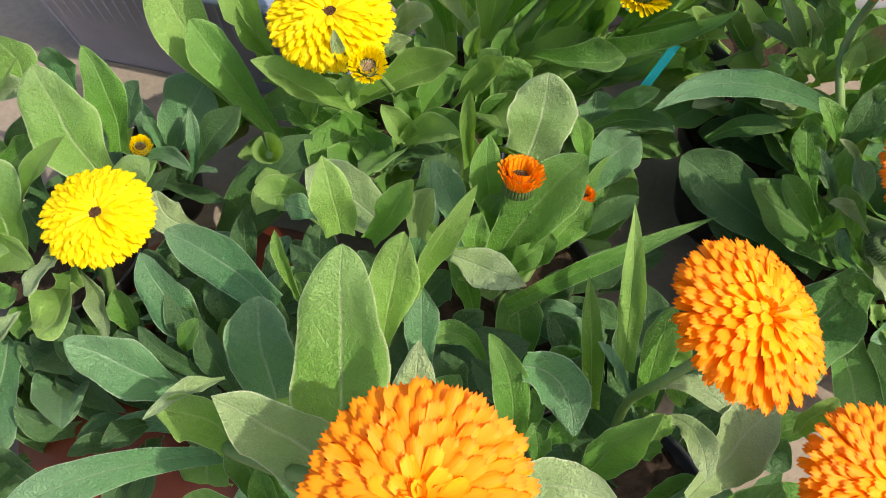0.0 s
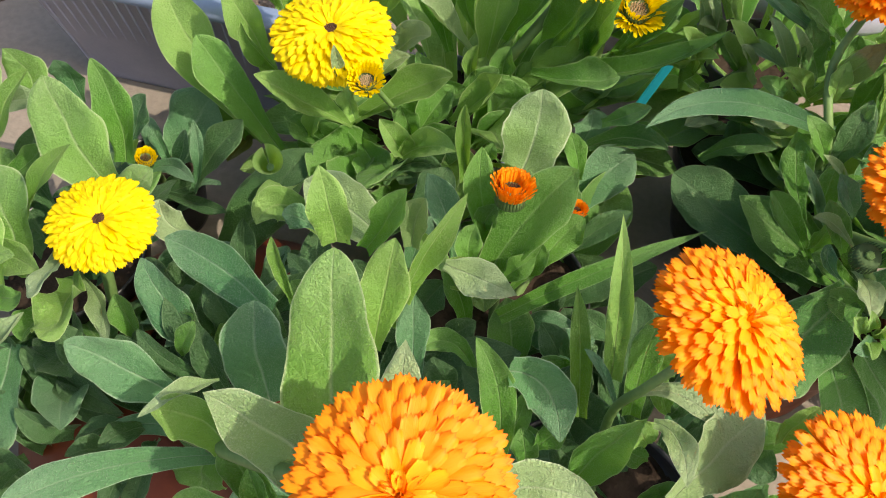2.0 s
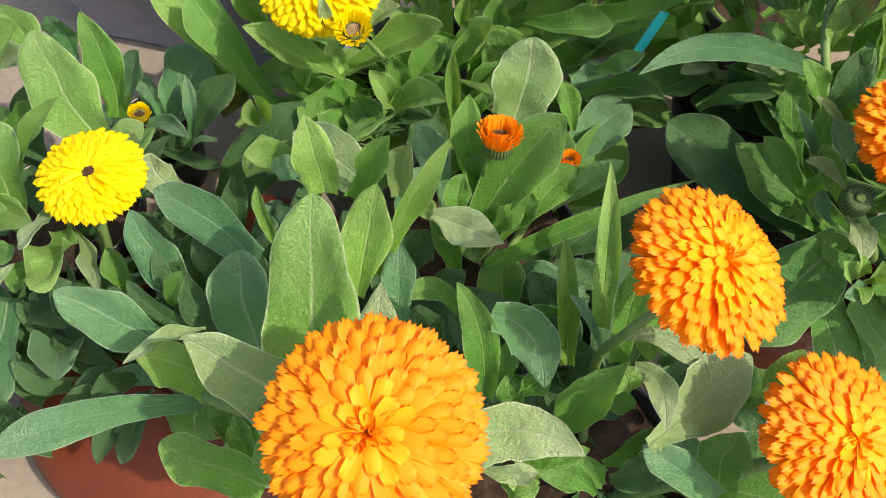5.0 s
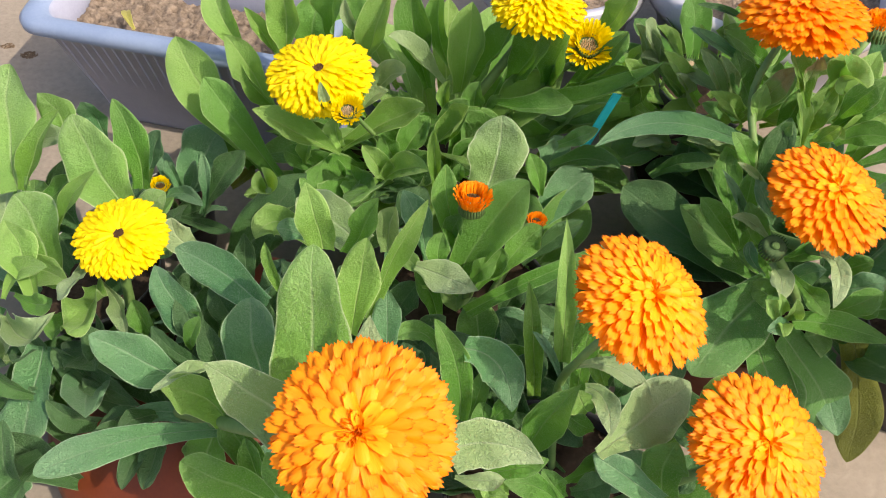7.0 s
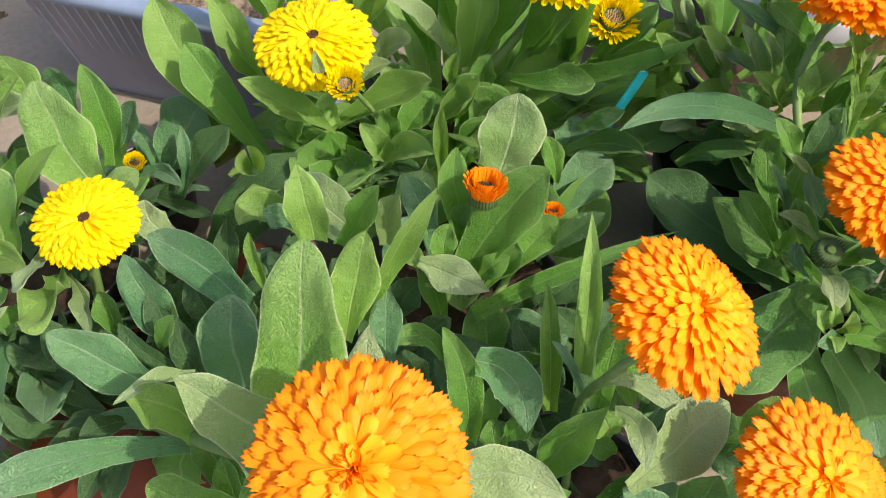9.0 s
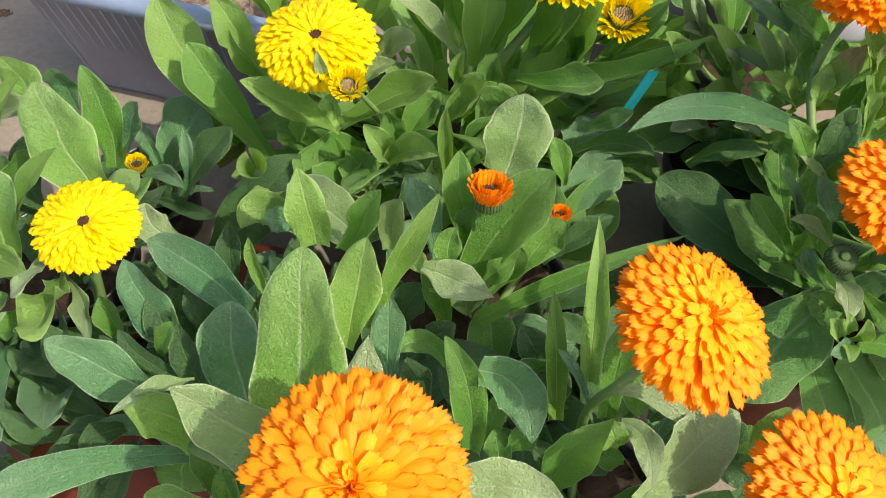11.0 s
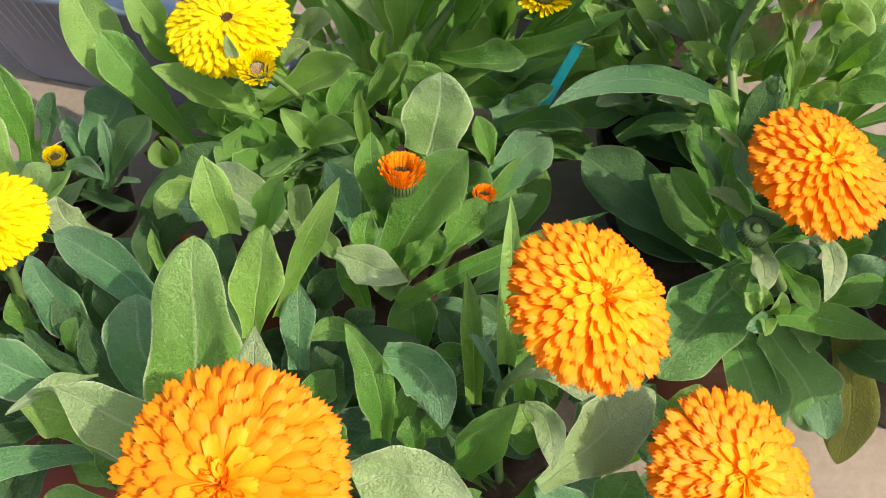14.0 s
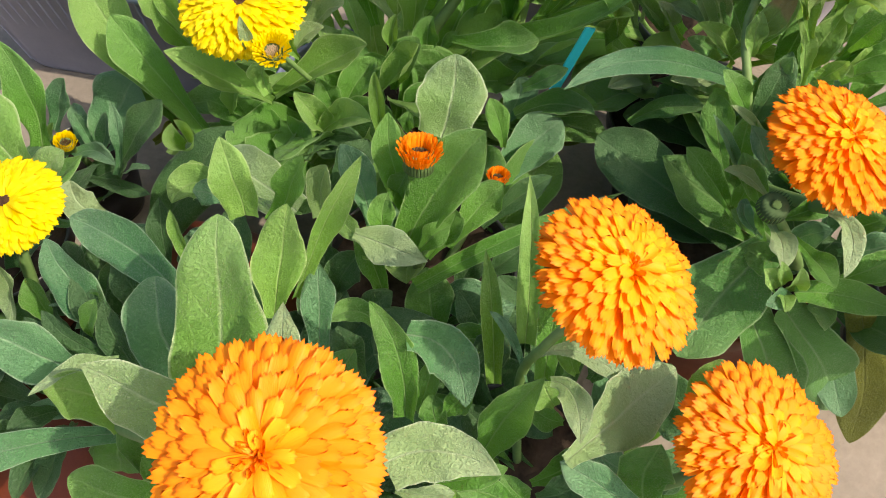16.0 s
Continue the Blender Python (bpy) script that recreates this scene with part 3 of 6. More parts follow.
def round_planter(x, y, r, h, label):
    e = new("round_planter")
    tagged(e, label, "planter", "pale round planters")
    e.location = (x, y, 0)
    prof = [(0, 0), (0.7 * r, 0), (0.72 * r, 0.004), (0.9 * r, h - 0.025), (0.98 * r, h - 0.024), (1.0 * r, h - 0.018), (1.0 * r, h - 0.004), (0.98 * r, h), (0.90 * r, h), (0.88 * r, h - 0.004), (0.84 * r, h - 0.03), (0, h - 0.035)]
    part("pot", lathe(prof, 64), WHITE_POT, e)
    bm = bmesh.new()
    bmesh.ops.create_grid(bm, x_segments=40, y_segments=40, size=1)
    for v in bm.verts:
        a, b = v.co.x, v.co.y
        v.co = Vector((a * math.sqrt(1 - b * b / 2), b * math.sqrt(1 - a * a / 2), 0)) * (0.85 * r)
        v.co.z = h - 0.022 + 0.006 * noise.noise(v.co * 60) + 0.004 * noise.noise(v.co * 160)
    part("soil", bm, SOIL, e)
    return e


round_planter(0.305, 0.625, 0.11, 0.105, "pale lilac plastic round planter with dry soil")
round_planter(0.125, 0.625, 0.075, 0.10, "pale lilac plastic round planter behind the yellow marigold")

# ---- potted marigolds ----
front_plant = potted("orange double marigold in a terracotta-coloured plastic pot")
belly_pot(front_plant, (-0.103, 0.228, 0.0), 0.118, 0.050, 0.066, RED_POT, "reddish-brown plastic pot")
leaf(front_plant, (-0.1090, 0.2210, 0.1050), (-0.0930, 0.2160, 0.1400), 0.0089, "m", mid=(-0.1020, 0.2200, 0.1220), cup=0.6)
leaf(front_plant, (-0.0850, 0.2060, 0.1000), (-0.0820, 0.2180, 0.1300), 0.0151, "m", mid=(-0.0790, 0.2120, 0.1150), cup=0.5)
leaf(front_plant, (-0.0369, 0.1171, 0.1200), (-0.0784, 0.1213, 0.1500), 0.0242, "m", mid=(-0.0592, 0.1202, 0.1350), cup=0.35, neck=0.7, wide=0.5, point=0.45)
leaf(front_plant, (-0.0389, 0.1313, 0.1150), (-0.0632, 0.1527, 0.1450), 0.0185, "m", mid=(-0.0541, 0.1405, 0.1300), cup=0.5, neck=0.6)
leaf(front_plant, (-0.0399, 0.1202, 0.1150), (-0.0521, 0.1415, 0.1400), 0.0124, "m", mid=(-0.0470, 0.1313, 0.1280), cup=0.6)
leaf(front_plant, (-0.0642, 0.1496, 0.1320), (-0.1543, 0.1164, 0.1380), 0.0184, "b", mid=(-0.1148, 0.1386, 0.1350), cup=0.25, neck=0.4, wide=0.72, point=0.42)
leaf(front_plant, (-0.1347, 0.2531, 0.0800), (-0.1186, 0.2785, 0.0950), 0.0226, "k", mid=(-0.1246, 0.2653, 0.0870), cup=0.4)
leaf(front_plant, (-0.0983, 0.2550, 0.0800), (-0.1136, 0.2693, 0.0950), 0.0226, "k", mid=(-0.1034, 0.2662, 0.0880), cup=0.4)
leaf(front_plant, (-0.1590, 0.2370, 0.0450), (-0.1450, 0.2610, 0.0650), 0.0219, "k", mid=(-0.1480, 0.2500, 0.0550), cup=0.4)
leaf(front_plant, (-0.0701, 0.2540, 0.0950), (-0.0721, 0.2734, 0.1100), 0.0146, "k", mid=(-0.0670, 0.2621, 0.1020), cup=0.5)
leaf(front_plant, (-0.0127, 0.1427, 0.1650), (-0.0163, 0.2013, 0.2270), 0.0385, "f", mid=(-0.0151, 0.1736, 0.1955), cup=0.35, neck=0.85, wide=0.38, point=0.36)
leaf(front_plant, (0.0144, 0.1374, 0.2050), (0.0166, 0.1620, 0.2260), 0.0163, "p", mid=(0.0159, 0.1509, 0.2155), cup=0.25, neck=0.9, wide=0.3, point=0.8)
leaf(front_plant, (-0.0117, 0.1313, 0.1600), (-0.0554, 0.1397, 0.2120), 0.0318, "p", mid=(-0.0371, 0.1405, 0.1860), cup=0.3, neck=0.95, wide=0.35, point=0.9)
leaf(front_plant, (-0.0792, 0.1739, 0.0880), (-0.1398, 0.1751, 0.0880), 0.0122, "b", mid=(-0.1136, 0.1801, 0.0880), cup=0.4, neck=0.5)
leaf(front_plant, (-0.0622, 0.1506, 0.1400), (-0.0917, 0.1538, 0.1650), 0.0230, "y", mid=(-0.0764, 0.1578, 0.1520), cup=0.6, neck=0.6, point=0.6)
leaf(front_plant, (-0.0693, 0.1761, 0.1520), (-0.0947, 0.1488, 0.1700), 0.0088, "p", mid=(-0.0805, 0.1660, 0.1610), cup=0.7, roll=35, wave=0.4)
leaf(front_plant, (-0.0975, 0.1841, 0.1100), (-0.1433, 0.1884, 0.1540), 0.0269, "b", mid=(-0.1229, 0.1893, 0.1320), cup=0.45, neck=0.5, wide=0.55, point=0.5)
leaf(front_plant, (-0.0924, 0.2125, 0.1200), (-0.1230, 0.2402, 0.1510), 0.0232, "b", mid=(-0.1077, 0.2218, 0.1360), cup=0.5, neck=0.5, wide=0.5, point=0.5)
leaf(front_plant, (-0.0531, 0.2136, 0.1500), (-0.1139, 0.2513, 0.1530), 0.0244, "b", mid=(-0.0845, 0.2380, 0.1510), cup=0.4, neck=0.6, wide=0.5, point=0.55)
leaf(front_plant, (-0.0520, 0.1820, 0.1200), (-0.0592, 0.2106, 0.1650), 0.0342, "b", mid=(-0.0581, 0.1963, 0.1420), cup=0.3, neck=0.6, wide=0.45, point=0.45)
leaf(front_plant, (-0.0277, 0.2572, 0.1500), (-0.0359, 0.2728, 0.1900), 0.0223, "y", mid=(-0.0308, 0.2635, 0.1700), cup=0.45, neck=0.7, wide=0.4, point=0.55)
leaf(front_plant, (-0.0064, 0.2713, 0.1350), (-0.0520, 0.3000, 0.1450), 0.0305, "p", mid=(-0.0276, 0.2867, 0.1400), cup=0.3, neck=0.6)
leaf(front_plant, (-0.0397, 0.2835, 0.1250), (-0.0792, 0.2866, 0.1200), 0.0215, "y", mid=(-0.0671, 0.2998, 0.1220), cup=0.5, neck=0.6)
leaf(front_plant, (-0.0418, 0.2755, 0.1350), (-0.0601, 0.2776, 0.1420), 0.0148, "b", mid=(-0.0520, 0.2796, 0.1380), cup=0.4)
leaf(front_plant, (-0.0429, 0.2207, 0.1500), (-0.0542, 0.2361, 0.1800), 0.0083, "y", mid=(-0.0491, 0.2299, 0.1650), cup=0.8, roll=-25, neck=0.6)
leaf(front_plant, (-0.0015, 0.1902, 0.1650), (0.0066, 0.2199, 0.2080), 0.0224, "y", mid=(0.0026, 0.2075, 0.1860), cup=0.5, neck=0.35, wide=0.5, point=0.6)
leaf(front_plant, (-0.0125, 0.2541, 0.1500), (0.0066, 0.2484, 0.2030), 0.0154, "m", mid=(-0.0014, 0.2533, 0.1760), cup=0.6, neck=0.6, point=0.7)
leaf(front_plant, (0.0098, 0.2571, 0.1500), (0.0168, 0.2564, 0.1900), 0.0150, "p", mid=(0.0118, 0.2593, 0.1700), cup=0.5, neck=0.6)
leaf(front_plant, (0.0037, 0.2104, 0.1500), (0.0371, 0.2383, 0.2150), 0.0123, "y", mid=(0.0188, 0.2299, 0.1820), cup=0.8, roll=35, neck=0.6, hook=0.06)
leaf(front_plant, (0.0158, 0.1890, 0.1400), (0.0138, 0.2216, 0.1650), 0.0163, "b", mid=(0.0148, 0.2063, 0.1520), cup=0.5, neck=0.6, point=0.8)
leaf(front_plant, (0.0392, 0.2366, 0.1150), (0.0270, 0.2469, 0.1500), 0.0128, "m", mid=(0.0351, 0.2417, 0.1320), cup=0.6, neck=0.6)
leaf(front_plant, (0.0270, 0.2469, 0.1510), (0.0635, 0.2306, 0.1520), 0.0203, "p", mid=(0.0442, 0.2398, 0.1510), cup=0.35, neck=0.3, wide=0.45, point=0.95)
leaf(front_plant, (0.0098, 0.2744, 0.1400), (0.0300, 0.2439, 0.1500), 0.0108, "y", mid=(0.0199, 0.2581, 0.1450), cup=0.5, neck=0.6)
leaf(front_plant, (0.0562, 0.1575, 0.1400), (0.0431, 0.1811, 0.1960), 0.0162, "m", mid=(0.0542, 0.1718, 0.1680), cup=0.6, neck=0.6, wide=0.5, point=0.7)
leaf(front_plant, (0.0573, 0.1769, 0.1780), (0.0825, 0.1574, 0.1500), 0.0222, "b", mid=(0.0755, 0.1758, 0.1640), cup=0.4, neck=0.6, wide=0.45, point=0.55)
leaf(front_plant, (0.0521, 0.1231, 0.1750), (0.0966, 0.1189, 0.1760), 0.0233, "p", mid=(0.0744, 0.1281, 0.1760), cup=0.35, neck=0.9, wide=0.35, point=0.8)
leaf(front_plant, (0.0703, 0.1250, 0.1500), (0.0997, 0.1270, 0.1650), 0.0104, "m", mid=(0.0845, 0.1250, 0.1570), cup=0.5)
leaf(front_plant, (0.0916, 0.1523, 0.1200), (0.1119, 0.1544, 0.1840), 0.0208, "m", mid=(0.1018, 0.1564, 0.1520), cup=0.6, neck=0.5, wide=0.42, point=0.85)
leaf(front_plant, (0.0360, 0.1798, 0.1300), (0.0249, 0.1931, 0.1550), 0.0161, "k", mid=(0.0300, 0.1870, 0.1420), cup=0.4)
leaf(front_plant, (0.0472, 0.1940, 0.1300), (0.0168, 0.2042, 0.1400), 0.0130, "m", mid=(0.0330, 0.2123, 0.1350), cup=0.6, roll=20)
leaf(front_plant, (0.0561, 0.1180, 0.1600), (0.0794, 0.1159, 0.1650), 0.0096, "p", mid=(0.0683, 0.1159, 0.1620), cup=0.7, wave=0.5)
leaf(front_plant, (-0.0055, 0.1729, 0.1650), (0.0015, 0.1710, 0.1920), 0.0120, "m", mid=(-0.0015, 0.1729, 0.1780), cup=0.5)
leaf(front_plant, (0.0603, 0.1696, 0.1200), (0.0694, 0.1849, 0.1500), 0.0110, "m", mid=(0.0643, 0.1717, 0.1350), cup=0.6)
leaf(front_plant, (0.0734, 0.1615, 0.1350), (0.0856, 0.1656, 0.1500), 0.0125, "m", mid=(0.0785, 0.1635, 0.1420), cup=0.5)
leaf(front_plant, (0.0665, 0.2344, 0.1000), (0.0989, 0.2395, 0.1100), 0.0210, "b", mid=(0.0766, 0.2395, 0.1050), cup=0.3)
leaf(front_plant, (-0.0052, 0.1829, 0.1500), (0.0016, 0.1733, 0.1900), 0.0128, "m", cup=0.5)
leaf(front_plant, (-0.0988, 0.2033, 0.1200), (-0.0857, 0.2037, 0.1550), 0.0107, "m", cup=0.5)
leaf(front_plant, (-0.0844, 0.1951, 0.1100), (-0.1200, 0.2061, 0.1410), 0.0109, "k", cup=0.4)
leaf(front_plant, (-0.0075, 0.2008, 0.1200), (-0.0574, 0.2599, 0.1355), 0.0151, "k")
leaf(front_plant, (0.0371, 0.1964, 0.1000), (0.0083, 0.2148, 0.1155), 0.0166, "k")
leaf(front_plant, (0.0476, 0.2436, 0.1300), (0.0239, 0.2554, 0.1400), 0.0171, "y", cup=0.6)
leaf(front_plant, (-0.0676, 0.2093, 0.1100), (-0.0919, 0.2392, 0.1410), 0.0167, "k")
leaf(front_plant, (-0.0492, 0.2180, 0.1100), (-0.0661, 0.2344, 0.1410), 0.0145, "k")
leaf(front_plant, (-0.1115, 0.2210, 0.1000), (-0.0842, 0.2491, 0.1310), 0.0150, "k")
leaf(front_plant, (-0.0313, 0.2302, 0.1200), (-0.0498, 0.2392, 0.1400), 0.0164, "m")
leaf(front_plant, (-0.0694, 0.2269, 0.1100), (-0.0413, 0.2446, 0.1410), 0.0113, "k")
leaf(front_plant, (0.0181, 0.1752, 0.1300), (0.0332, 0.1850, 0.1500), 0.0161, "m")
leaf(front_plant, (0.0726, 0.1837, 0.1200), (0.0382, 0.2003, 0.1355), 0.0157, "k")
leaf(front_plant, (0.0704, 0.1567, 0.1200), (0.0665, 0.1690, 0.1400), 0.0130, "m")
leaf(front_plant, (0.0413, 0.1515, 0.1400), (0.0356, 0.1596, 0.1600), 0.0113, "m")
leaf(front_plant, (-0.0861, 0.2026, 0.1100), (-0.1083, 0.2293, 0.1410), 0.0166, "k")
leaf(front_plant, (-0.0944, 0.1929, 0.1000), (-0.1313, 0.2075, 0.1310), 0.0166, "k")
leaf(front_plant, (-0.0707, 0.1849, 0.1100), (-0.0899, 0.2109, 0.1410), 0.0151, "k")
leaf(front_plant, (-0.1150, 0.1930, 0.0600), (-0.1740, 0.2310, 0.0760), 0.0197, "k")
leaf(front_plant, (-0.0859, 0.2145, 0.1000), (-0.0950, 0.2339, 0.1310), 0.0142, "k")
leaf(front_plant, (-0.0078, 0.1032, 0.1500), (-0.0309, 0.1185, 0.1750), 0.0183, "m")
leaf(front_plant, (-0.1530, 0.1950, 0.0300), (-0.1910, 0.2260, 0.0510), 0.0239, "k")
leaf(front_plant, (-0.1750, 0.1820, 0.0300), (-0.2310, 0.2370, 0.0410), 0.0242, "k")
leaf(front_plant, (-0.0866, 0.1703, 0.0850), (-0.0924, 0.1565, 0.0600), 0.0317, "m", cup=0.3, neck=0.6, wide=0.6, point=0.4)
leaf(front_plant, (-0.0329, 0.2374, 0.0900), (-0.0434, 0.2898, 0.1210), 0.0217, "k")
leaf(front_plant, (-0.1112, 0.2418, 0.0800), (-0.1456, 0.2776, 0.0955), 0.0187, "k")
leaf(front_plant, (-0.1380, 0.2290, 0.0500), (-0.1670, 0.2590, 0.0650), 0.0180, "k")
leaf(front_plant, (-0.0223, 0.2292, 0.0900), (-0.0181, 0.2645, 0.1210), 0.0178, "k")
flower(front_plant, (0.0206, 0.1028, 0.2320), (0.0, -0.42, 0.9), 0.0392, 172, label="large orange double flower", seed=3, young=0.5, tuft=22)
stem(front_plant, [(-0.10, 0.17, 0.11), (-0.03, 0.13, 0.17), (0.0180, 0.1117, 0.2140)], 0.004, 0.003)
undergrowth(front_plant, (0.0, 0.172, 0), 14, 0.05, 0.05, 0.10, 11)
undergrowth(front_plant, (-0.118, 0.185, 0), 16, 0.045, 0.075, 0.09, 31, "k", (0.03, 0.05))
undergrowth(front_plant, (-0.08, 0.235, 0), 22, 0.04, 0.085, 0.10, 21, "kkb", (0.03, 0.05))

pair_plant = potted("two orange double marigolds on one plant in a black pot")
pot(pair_plant, (0.105, 0.150, 0.0), 0.058, 0.075, BLACK_POT, "black plastic pot")
leaf(pair_plant, (0.0990, 0.2110, 0.1100), (0.0730, 0.2070, 0.1200), 0.0168, "m", mid=(0.0870, 0.2110, 0.1150), cup=0.4)
leaf(pair_plant, (0.0810, 0.2160, 0.1050), (0.1070, 0.2310, 0.1150), 0.0207, "b", mid=(0.0890, 0.2250, 0.1100), cup=0.4)
leaf(pair_plant, (0.1205, 0.1258, 0.1750), (0.1734, 0.1801, 0.1500), 0.0304, "p", mid=(0.1455, 0.1515, 0.1625), cup=0.3, neck=0.2, wide=0.58, point=0.5)
leaf(pair_plant, (0.1099, 0.2010, 0.1300), (0.1092, 0.2592, 0.1850), 0.0127, "y", mid=(0.1111, 0.2315, 0.1570), cup=0.8, neck=0.8, wide=0.35, point=0.95)
leaf(pair_plant, (0.0957, 0.1847, 0.1200), (0.0898, 0.2306, 0.1650), 0.0115, "y", mid=(0.0938, 0.2122, 0.1420), cup=0.8, neck=0.7, wide=0.4, point=0.8)
leaf(pair_plant, (0.1180, 0.1827, 0.1300), (0.1253, 0.2113, 0.1750), 0.0160, "m", mid=(0.1211, 0.2000, 0.1520), cup=0.5, neck=0.6)
leaf(pair_plant, (0.1089, 0.1685, 0.1500), (0.0918, 0.1971, 0.1650), 0.0054, "b", mid=(0.1019, 0.1879, 0.1570), cup=0.6, roll=30)
leaf(pair_plant, (0.0560, 0.2375, 0.1200), (0.1639, 0.2832, 0.1450), 0.0105, "m", mid=(0.1050, 0.2590, 0.1350), cup=0.6, neck=0.85, wide=0.42, point=1.0)
leaf(pair_plant, (0.1110, 0.1707, 0.1750), (0.1514, 0.1614, 0.1620), 0.0115, "p", mid=(0.1322, 0.1757, 0.1680), cup=0.5, roll=-20, point=0.8)
leaf(pair_plant, (0.1150, 0.1544, 0.1850), (0.1240, 0.1260, 0.1920), 0.0116, "p", mid=(0.1231, 0.1463, 0.1880), cup=0.5, point=0.8, neck=0.4)
leaf(pair_plant, (0.1522, 0.1157, 0.1500), (0.1189, 0.1280, 0.1700), 0.0156, "b", mid=(0.1351, 0.1229, 0.1600), cup=0.4, neck=0.6)
leaf(pair_plant, (0.1563, 0.1208, 0.1400), (0.1574, 0.1340, 0.1750), 0.0229, "m", mid=(0.1533, 0.1279, 0.1570), cup=0.4, neck=0.6)
leaf(pair_plant, (0.1787, 0.1653, 0.1500), (0.1859, 0.1685, 0.1780), 0.0131, "y", mid=(0.1808, 0.1674, 0.1640), cup=0.5, neck=0.6)
leaf(pair_plant, (0.1302, 0.1756, 0.1500), (0.1252, 0.1858, 0.1650), 0.0118, "y", mid=(0.1271, 0.1787, 0.1570), cup=0.5)
leaf(pair_plant, (0.1128, 0.1411, 0.1100), (0.1391, 0.1512, 0.1300), 0.0150, "m", mid=(0.1260, 0.1441, 0.1200), cup=0.4)
leaf(pair_plant, (0.1067, 0.1199, 0.1300), (0.0794, 0.1250, 0.1400), 0.0143, "m", mid=(0.0956, 0.1260, 0.1350), cup=0.5)
leaf(pair_plant, (0.1422, 0.1512, 0.1300), (0.1290, 0.1309, 0.1200), 0.0178, "b", mid=(0.1361, 0.1411, 0.1250), cup=0.4)
leaf(pair_plant, (0.1596, 0.1441, 0.1100), (0.1739, 0.1467, 0.1200), 0.0176, "k")
leaf(pair_plant, (0.1141, 0.1311, 0.1200), (0.1328, 0.1338, 0.1300), 0.0171, "k")
leaf(pair_plant, (0.0654, 0.1270, 0.1300), (0.0819, 0.1180, 0.1400), 0.0166, "y", cup=0.4)
leaf(pair_plant, (0.1278, 0.2094, 0.1300), (0.1345, 0.2116, 0.1500), 0.0185, "y")
leaf(pair_plant, (0.0999, 0.1394, 0.1200), (0.0679, 0.1362, 0.1300), 0.0144, "k")
leaf(pair_plant, (0.1271, 0.1664, 0.1200), (0.1102, 0.1649, 0.1400), 0.0118, "m")
leaf(pair_plant, (0.1878, 0.1663, 0.1000), (0.1672, 0.1425, 0.1000), 0.0182, "k")
leaf(pair_plant, (0.1009, 0.1633, 0.1100), (0.0816, 0.1686, 0.1300), 0.0169, "k")
leaf(pair_plant, (0.1416, 0.2090, 0.1200), (0.1299, 0.2142, 0.1400), 0.0157, "m")
leaf(pair_plant, (0.0922, 0.2183, 0.1000), (0.0777, 0.2361, 0.1200), 0.0166, "k")
leaf(pair_plant, (0.1194, 0.2436, 0.1000), (0.0975, 0.2452, 0.1200), 0.0149, "k")
leaf(pair_plant, (0.1551, 0.1456, 0.1200), (0.1376, 0.1446, 0.1400), 0.0143, "b")
leaf(pair_plant, (0.1112, 0.1279, 0.1200), (0.0983, 0.1334, 0.1400), 0.0141, "m")
leaf(pair_plant, (0.0823, 0.1251, 0.1300), (0.0681, 0.1258, 0.1400), 0.0139, "y", cup=0.6)
leaf(pair_plant, (0.1752, 0.1809, 0.1100), (0.1856, 0.1599, 0.1200), 0.0182, "k")
leaf(pair_plant, (0.1954, 0.1853, 0.0900), (0.1707, 0.1982, 0.1100), 0.0191, "k")
leaf(pair_plant, (0.1421, 0.1931, 0.1100), (0.1521, 0.2035, 0.1300), 0.0156, "k")
leaf(pair_plant, (0.0825, 0.1990, 0.1000), (0.1006, 0.2142, 0.1200), 0.0194, "k")
leaf(pair_plant, (0.1203, 0.1602, 0.1500), (0.1144, 0.1671, 0.1600), 0.0169, "y", cup=0.5)
flower(pair_plant, (0.1370, 0.1753, 0.2280), (0.42, -0.08, 0.9), 0.0348, 196, label="orange double flower tilted on its stem", seed=5, young=0.7)
stem(pair_plant, [(0.11, 0.17, 0.06), (0.1062, 0.1763, 0.1400), (0.1135, 0.1700, 0.1850), (0.1290, 0.1735, 0.2100)], 0.0024, 0.0020)
flower(pair_plant, (0.1907, 0.1285, 0.1860), (0.32, -0.2, 0.9), 0.0350, 196, label="orange double flower low over the pot's side", seed=6, young=0.5)
stem(pair_plant, [(0.12, 0.14, 0.06), (0.1640, 0.1313, 0.1400), (0.1875, 0.1314, 0.1650)], 0.003, 0.0026)
undergrowth(pair_plant, (0.12, 0.16, 0), 24, 0.08, 0.05, 0.08, 12)

middle_plant = potted("budding orange marigold with dense green leaves in a black pot")
pot(middle_plant, (0.055, 0.275, 0.0), 0.055, 0.085, BLACK_POT, "black plastic pot")
leaf(middle_plant, (0.0655, 0.3224, 0.1370), (0.0728, 0.3491, 0.1740), 0.0365, "p", mid=(0.0716, 0.3369, 0.1555), cup=0.3, neck=0.75, wide=0.5, point=0.4)
leaf(middle_plant, (0.0453, 0.2589, 0.1100), (0.0890, 0.2837, 0.1850), 0.0323, "m", mid=(0.0646, 0.2763, 0.1470), cup=0.6, neck=0.42, wide=0.68, point=0.42)
leaf(middle_plant, (0.0343, 0.3270, 0.1200), (0.0322, 0.3276, 0.1800), 0.0088, "y", mid=(0.0322, 0.3304, 0.1500), cup=0.8, neck=0.7)
leaf(middle_plant, (0.0514, 0.2803, 0.1250), (0.0413, 0.2910, 0.1870), 0.0179, "m", mid=(0.0433, 0.2866, 0.1560), cup=0.6, neck=0.6, point=0.7)
